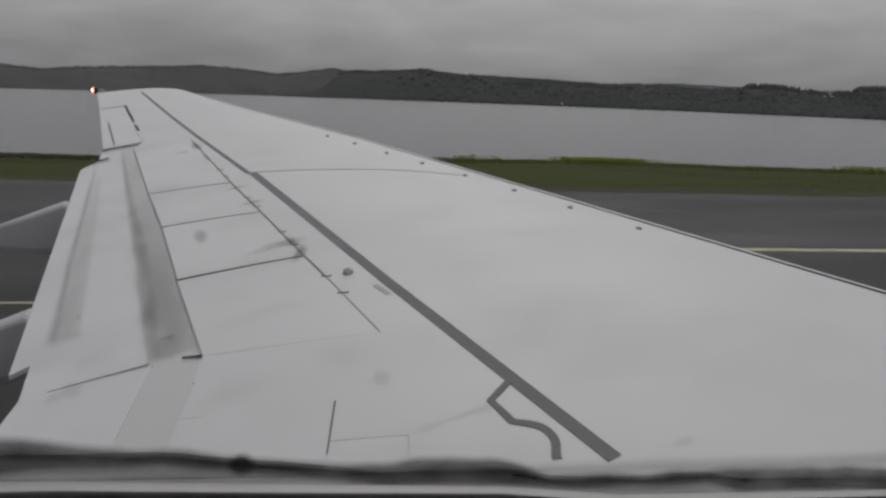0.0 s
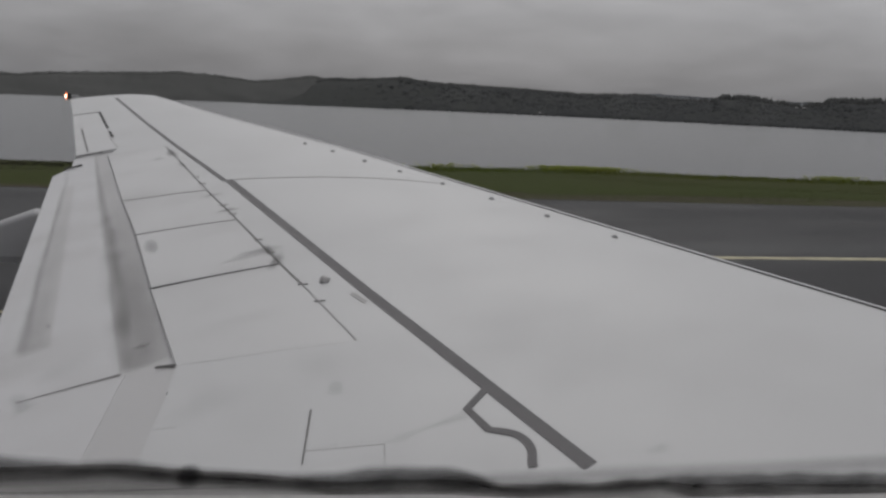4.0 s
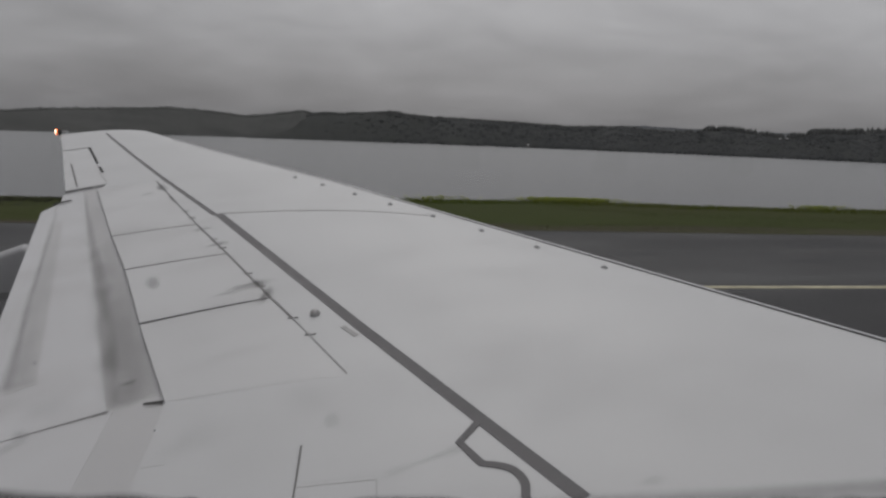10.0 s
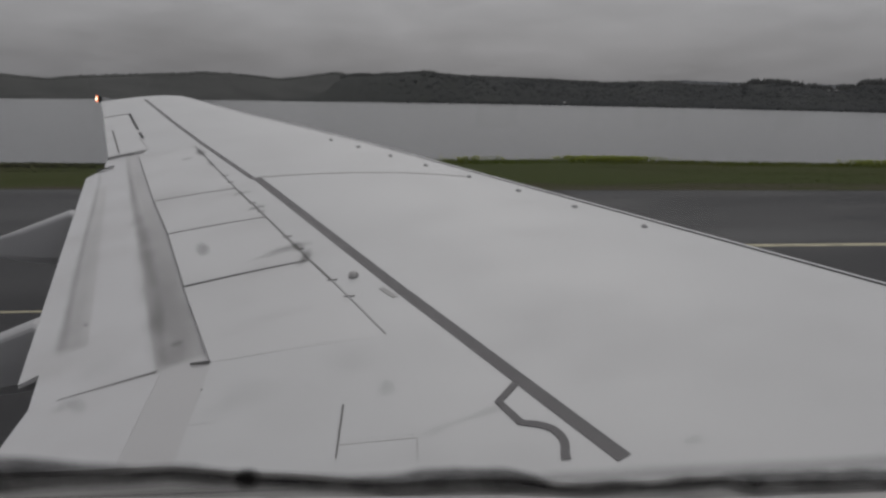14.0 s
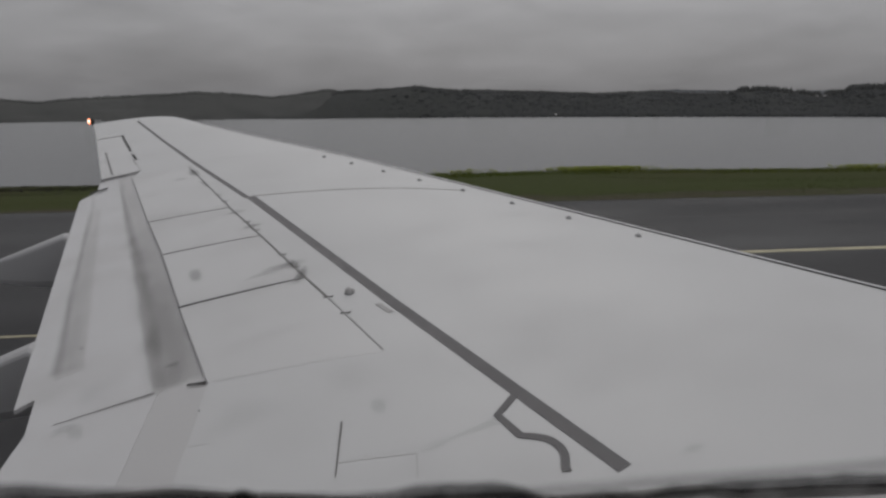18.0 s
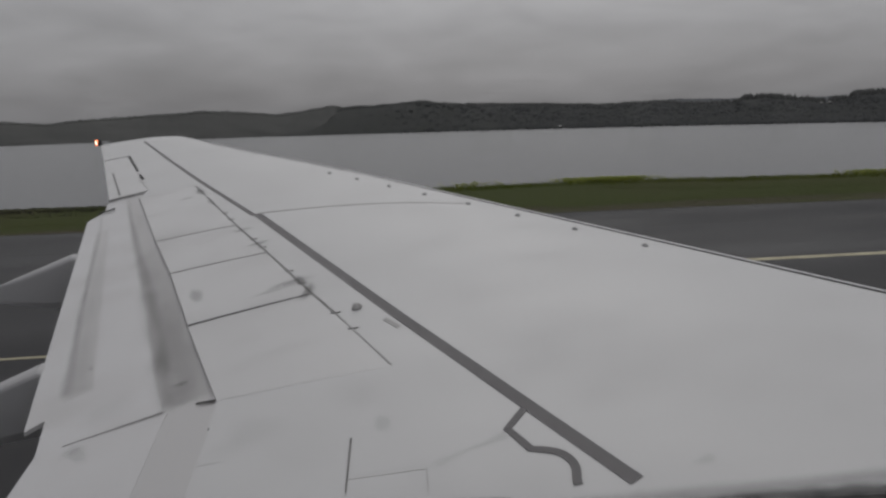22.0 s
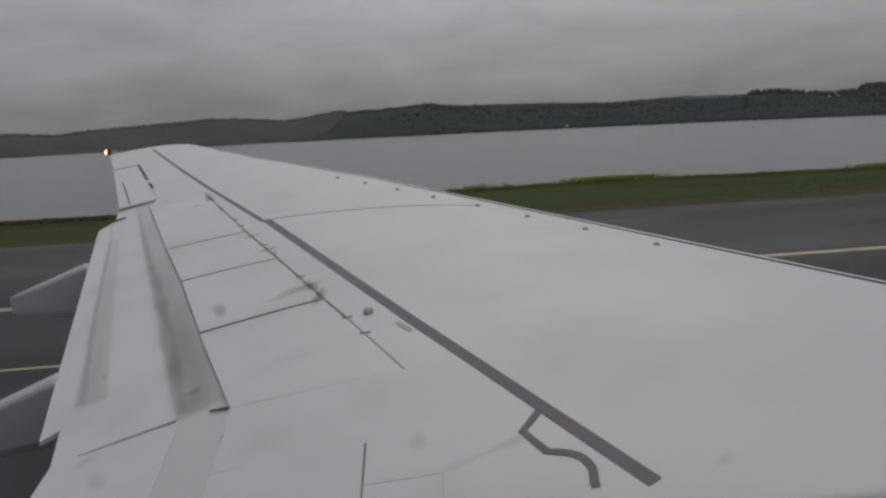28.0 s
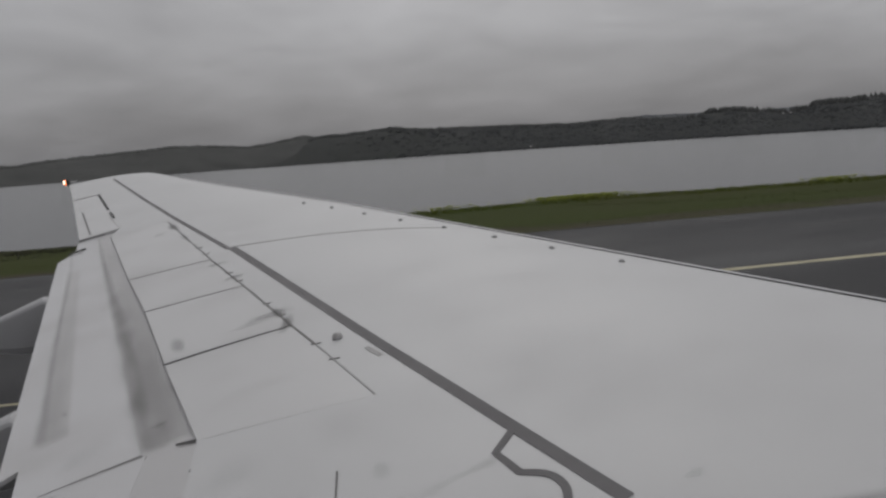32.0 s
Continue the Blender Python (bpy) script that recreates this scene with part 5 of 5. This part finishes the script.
for b, r, turn, k in ((-104, 352, 60, 1.1), (-110, 305, -20, 1.0), (-96, 392, 35, 1.2), (-88, 382, 80, 0.9), (-116, 342, 10, 1.0), (-80, 402, -40, 0.9), (-108, 402, 15, 1.3), (-91, 352, 95, 0.9), (-113, 420, 40, 1.1), (-86, 440, 70, 1.0), (-101, 445, 5, 1.1), (-76, 330, 60, 0.7)):
    c = settle(copy_thing(white, pose(0, 0, 0)), b, r, turn)
    c.scale = (k, k, k)
settle(house("grey wooden house with a steep dark roof", 10, 7, 4.2, M_POST, M_ROOF), -94.5, 312, 75)
settle(house("small pale boathouse on the shore", 6, 4.5, 2.4, M_WHITE, M_ROOF, 1, "boathouse"), -88.5, 264, 84)
settle(house("small garden shed with a white door", 4, 3, 2.2, M_POST, M_ROOF, 1, "shed"), -97, 270, 80)

# white church with its dark spire
church = settle(house("white church with a tower and dark pointed spire", 18, 9, 6, M_WHITE, M_ROOF, 1, "church"), -78, 452, 15)
tower = part("tower", box_bm(-12.5, -2.2, -0.5, -8.2, 2.2, 13), M_WHITE, church)
part("spire", cyl_bm((-10.35, 0, 13), (-10.35, 0, 23), 3.0, 0.05, 4), M_ROOF, tower, "dark pointed spire")

big_tree = settle(tree("broad dark green tree with an uneven crown", 13, 10, 3), -95, 300)
slim_tree = settle(tree("tall slim dark green tree", 15, 6, 8), -90, 312)
round_tree = settle(tree("low round green tree", 8, 8, 12), -100, 290)
KEEP = [(-92, 272, 14), (-83, 335, 12), (-94.5, 312, 9), (-88.5, 264, 8), (-78, 452, 14), (-99, 335, 10)]
for k in range(140):
    b, r = -70 - 54 * ((k * 0.618) % 1), 262 + 230 * ((k * 0.377) % 1)
    if any(math.hypot(r - r1, radians(b - b1) * r) < gap for b1, r1, gap in KEEP):
        continue
    x, y = spot(b, r)
    c = copy_thing((big_tree, slim_tree, round_tree)[k % 3], pose(x, y, slope_z(b, r), 0, 0, 47 * k))
    k2 = 0.8 + 0.5 * ((k * 0.271) % 1)
    c.scale = (k2, k2, k2)

# red approach-light stands on the shore
def red_pan(bm=None):
    """A flat oval pan with a rolled rim, 3 m across."""
    bm = bm or bmesh.new()
    prof, n, rings = [(0.15, 1.72), (0.75, 1.78), (1.30, 1.90), (1.48, 2.00), (1.50, 2.06), (1.45, 2.10), (1.20, 2.09), (0.15, 2.12)], 20, []
    for r, z in prof:
        rings.append([bm.verts.new((r * math.cos(2 * math.pi * j / n), 0.34 * r * math.sin(2 * math.pi * j / n), z)) for j in range(n)])
    for p, q in zip(rings, rings[1:]):
        for j in range(n):
            bm.faces.new((p[j], p[(j + 1) % n], q[(j + 1) % n], q[j]))
    bm.faces.new(reversed(rings[0]))
    bm.faces.new(rings[-1])
    return bm


def approach_light(label, tall_lamps):
    top = tagged(new("approach_light"), label, "airport light", "approach lights")
    part("light_pan", red_pan(), M_SIGNAL, top, "faded red oval pan", True)
    for x in (-0.6, 0.1, 0.6):
        part("leg", cyl_bm((x, 0.06 * x, -2.2), (x * 0.85, 0, 1.80), 0.07, 0.055, 10), M_POST, top, "grey steel leg")
    for x in (-1.0, -0.35, 0.35, 1.0):
        lamp = part("lamp", cyl_bm((x, 0, 2.06), (x, 0, 2.24), 0.07, 0.10, 12), M_SIGNAL, top)
        part("lens", cyl_bm((x, 0, 2.235), (x, 0, 2.26), 0.09, 0.08, 12), M_PANE, lamp, "dark lamp glass")
    if tall_lamps:
        for x in (-0.4, 0.15):
            mast = part("mast", cyl_bm((x, 0, 2.08), (x * 1.2, 0, 2.75), 0.045, 0.04, 8), M_SIGNAL, top, "red lamp mast")
            part("lamp_head", cyl_bm((x * 1.2, -0.16, 2.90), (x * 1.2, 0.16, 2.90), 0.22, 0.18, 14), M_SIGNAL, mast, "round red lamp head")
    return top


low_light = approach_light("red oval approach-light pan on grey steel legs", False)
high_light = approach_light("red approach-light pan with two lamp heads on masts", True)
row = [(-36 - 3.6 * k, 74 + 3.0 * k) for k in range(8)]
for k, ob in ((0, high_light), (1, low_light)):
    x, y = spot(*row[k])
    ob.matrix_basis = pose(x, y, 0, 0, 0, 30)
for k in range(2, 8):
    x, y = spot(*row[k])
    copy_thing(high_light if k == 7 else low_light, pose(x, y, 0, 0, 0, 30))
cabinet = tagged(new("switch_cabinet"), "tall red steel cabinet with a pale sloping lid on the shore", "cabinet")
body = part("body", box_bm(-0.55, -0.4, -0.4, 0.55, 0.4, 2.3, 0.02), M_SIGNAL, cabinet)
part("door", box_bm(-0.48, -0.425, 0.1, 0.48, -0.40, 2.15, 0.008), M_SIGNAL, body)
verts = [(-0.65, -0.5, 2.30), (0.65, -0.5, 2.30), (0.65, 0.5, 2.52), (-0.65, 0.5, 2.52)]
verts += [(x, y, z + 0.06) for x, y, z in verts]
mesh_object("lid", verts, [(3, 2, 1, 0), (4, 5, 6, 7), (0, 1, 5, 4), (1, 2, 6, 5), (2, 3, 7, 6), (3, 0, 4, 7)], M_WHITE, cabinet, "pale sloping lid")
x, y = spot(-64.5, 96)
cabinet.matrix_basis = pose(x, y, 0.1, 0, 0, 62)

# an old jetty: a long beam on crooked piles, some of them standing free
jetty = tagged(new("jetty"), "derelict grey timber jetty on crooked piles in the water", "jetty")
part("beam", box_bm(-11, -0.22, 2.35, 11, 0.22, 2.62, 0.03), M_POST, jetty, "weathered long beam")
r_ = np.random.default_rng(5)
for k in range(13):
    x = -9.8 + 1.62 * k + r_.uniform(-0.4, 0.4)
    off = 0.0 if k % 3 == 0 else r_.uniform(-1.6, 1.6)
    top = 2.4 if k % 3 == 0 else r_.uniform(0.4, 2.6)
    part("pile", cyl_bm((x + r_.uniform(-0.3, 0.3), off, -4.5), (x, off, top), 0.18, 0.13, 10), M_TRUNK, jetty, "dark crooked pile")
for x in (-7.0, 0.5, 6.5):
    part("rail_post", cyl_bm((x, 0.12, 2.6), (x, 0.12, 3.05), 0.05, 0.045, 8), M_TRUNK, jetty)
part("fender_bundle", cyl_bm((-1.6, -0.1, 0.6), (-1.3, 0.0, 3.1), 0.42, 0.30, 9), M_RUBBER, jetty, "black bundle of old fenders")
x, y = spot(-58, 150)
jetty.matrix_basis = pose(x, y, 0, 0, 0, 40)

# small boats and buoys in the cove
M_BOAT = paint_material("yellow_boat_paint", (0.42, 0.34, 0.05), 0.45, (0.28, 0.22, 0.05), 0.5)


def boat(label, hull_m):
    """A small open boat with a pointed bow, a square stern, a cuddy and thwarts."""
    top = tagged(new("boat"), label, "boat", "moored boats")
    verts, faces, n = [], [], 9
    for k in range(n):
        t = k / (n - 1)
        x, half = -2.3 + 4.6 * t, 0.8 * (1 - t ** 3.2) + 0.01
        verts += [(x, -half, 0.55 + 0.25 * t * t), (x, -half * 0.8, 0.0), (x, 0, -0.22 + 0.22 * t ** 3), (x, half * 0.8, 0.0), (x, half, 0.55 + 0.25 * t * t), (x, half * 0.88, 0.53 + 0.25 * t * t), (x, 0, 0.1 + 0.25 * t * t), (x, -half * 0.88, 0.53 + 0.25 * t * t)]
    for k in range(n - 1):
        for j in range(8):
            p, q = k * 8 + j, k * 8 + (j + 1) % 8
            faces.append((p, q, q + 8, p + 8))
    faces += [tuple(reversed(range(8))), tuple((n - 1) * 8 + j for j in range(8))]
    mesh_object("hull", verts, faces, hull_m, top)
    part("cuddy", box_bm(0.2, -0.5, 0.3, 1.3, 0.5, 0.95, 0.08), M_WHITE, top, "white cuddy")
    for x in (-1.4, -0.5):
        part("thwart", box_bm(x - 0.12, -0.68, 0.36, x + 0.12, 0.68, 0.40), M_POST, top)
    return top


# the fjord reaches in between the runway's end and the village
for label, hull_m, b, r, turn in (("small yellow boat with a white cuddy, moored", M_BOAT, -60, 120, 20), ("small white boat moored off the shore", M_WHITE, -59, 172, 70)):
    x, y = spot(b, r)
    boat(label, hull_m).matrix_basis = pose(x, y, -1.40, 0, 0, turn)
buoy = tagged(new("buoy"), "red mooring buoy afloat on the water", "buoy", "buoys")
bm = bmesh.new()
bmesh.ops.create_uvsphere(bm, u_segments=12, v_segments=8, radius=0.28)
part("float", bm, M_SIGNAL, buoy, "", True)
part("ring", cyl_bm((0, 0, 0.24), (0, 0, 0.36), 0.05, 0.05, 8), M_POST, buoy)
x, y = spot(-58.5, 112)
buoy.matrix_basis = pose(x, y, -1.38)
x, y = spot(-63, 160)
copy_thing(buoy, pose(x, y, -1.38))

# pole with a square board on the shore
board = tagged(new("sign_post"), "grey pole with a small square board on the shore", "sign")
part("pole", cyl_bm((0, 0, -0.3), (0, 0, 2.1), 0.05, 0.045, 10), M_POST, board)
part("board", box_bm(-0.28, -0.03, 1.75, 0.28, 0.03, 2.25, 0.01), M_POST, board)
x, y = spot(-27, 43)
board.matrix_basis = pose(x, y, 0.1, 0, 0, 20)

# small white houses on the far hills
for b, o, k in ((42.9, 200, 0.30), (43.4, 190, 0.22), (23.9, 12, 0.26)):
    x, y, z = hill_point(b, o, "near")
    c = copy_thing(white, pose(x, y, z, 0, 0, 37 * o))
    c.scale = (k, k, k)
    tagged(c, "small white house far off on the wooded hill", group="far hill houses")
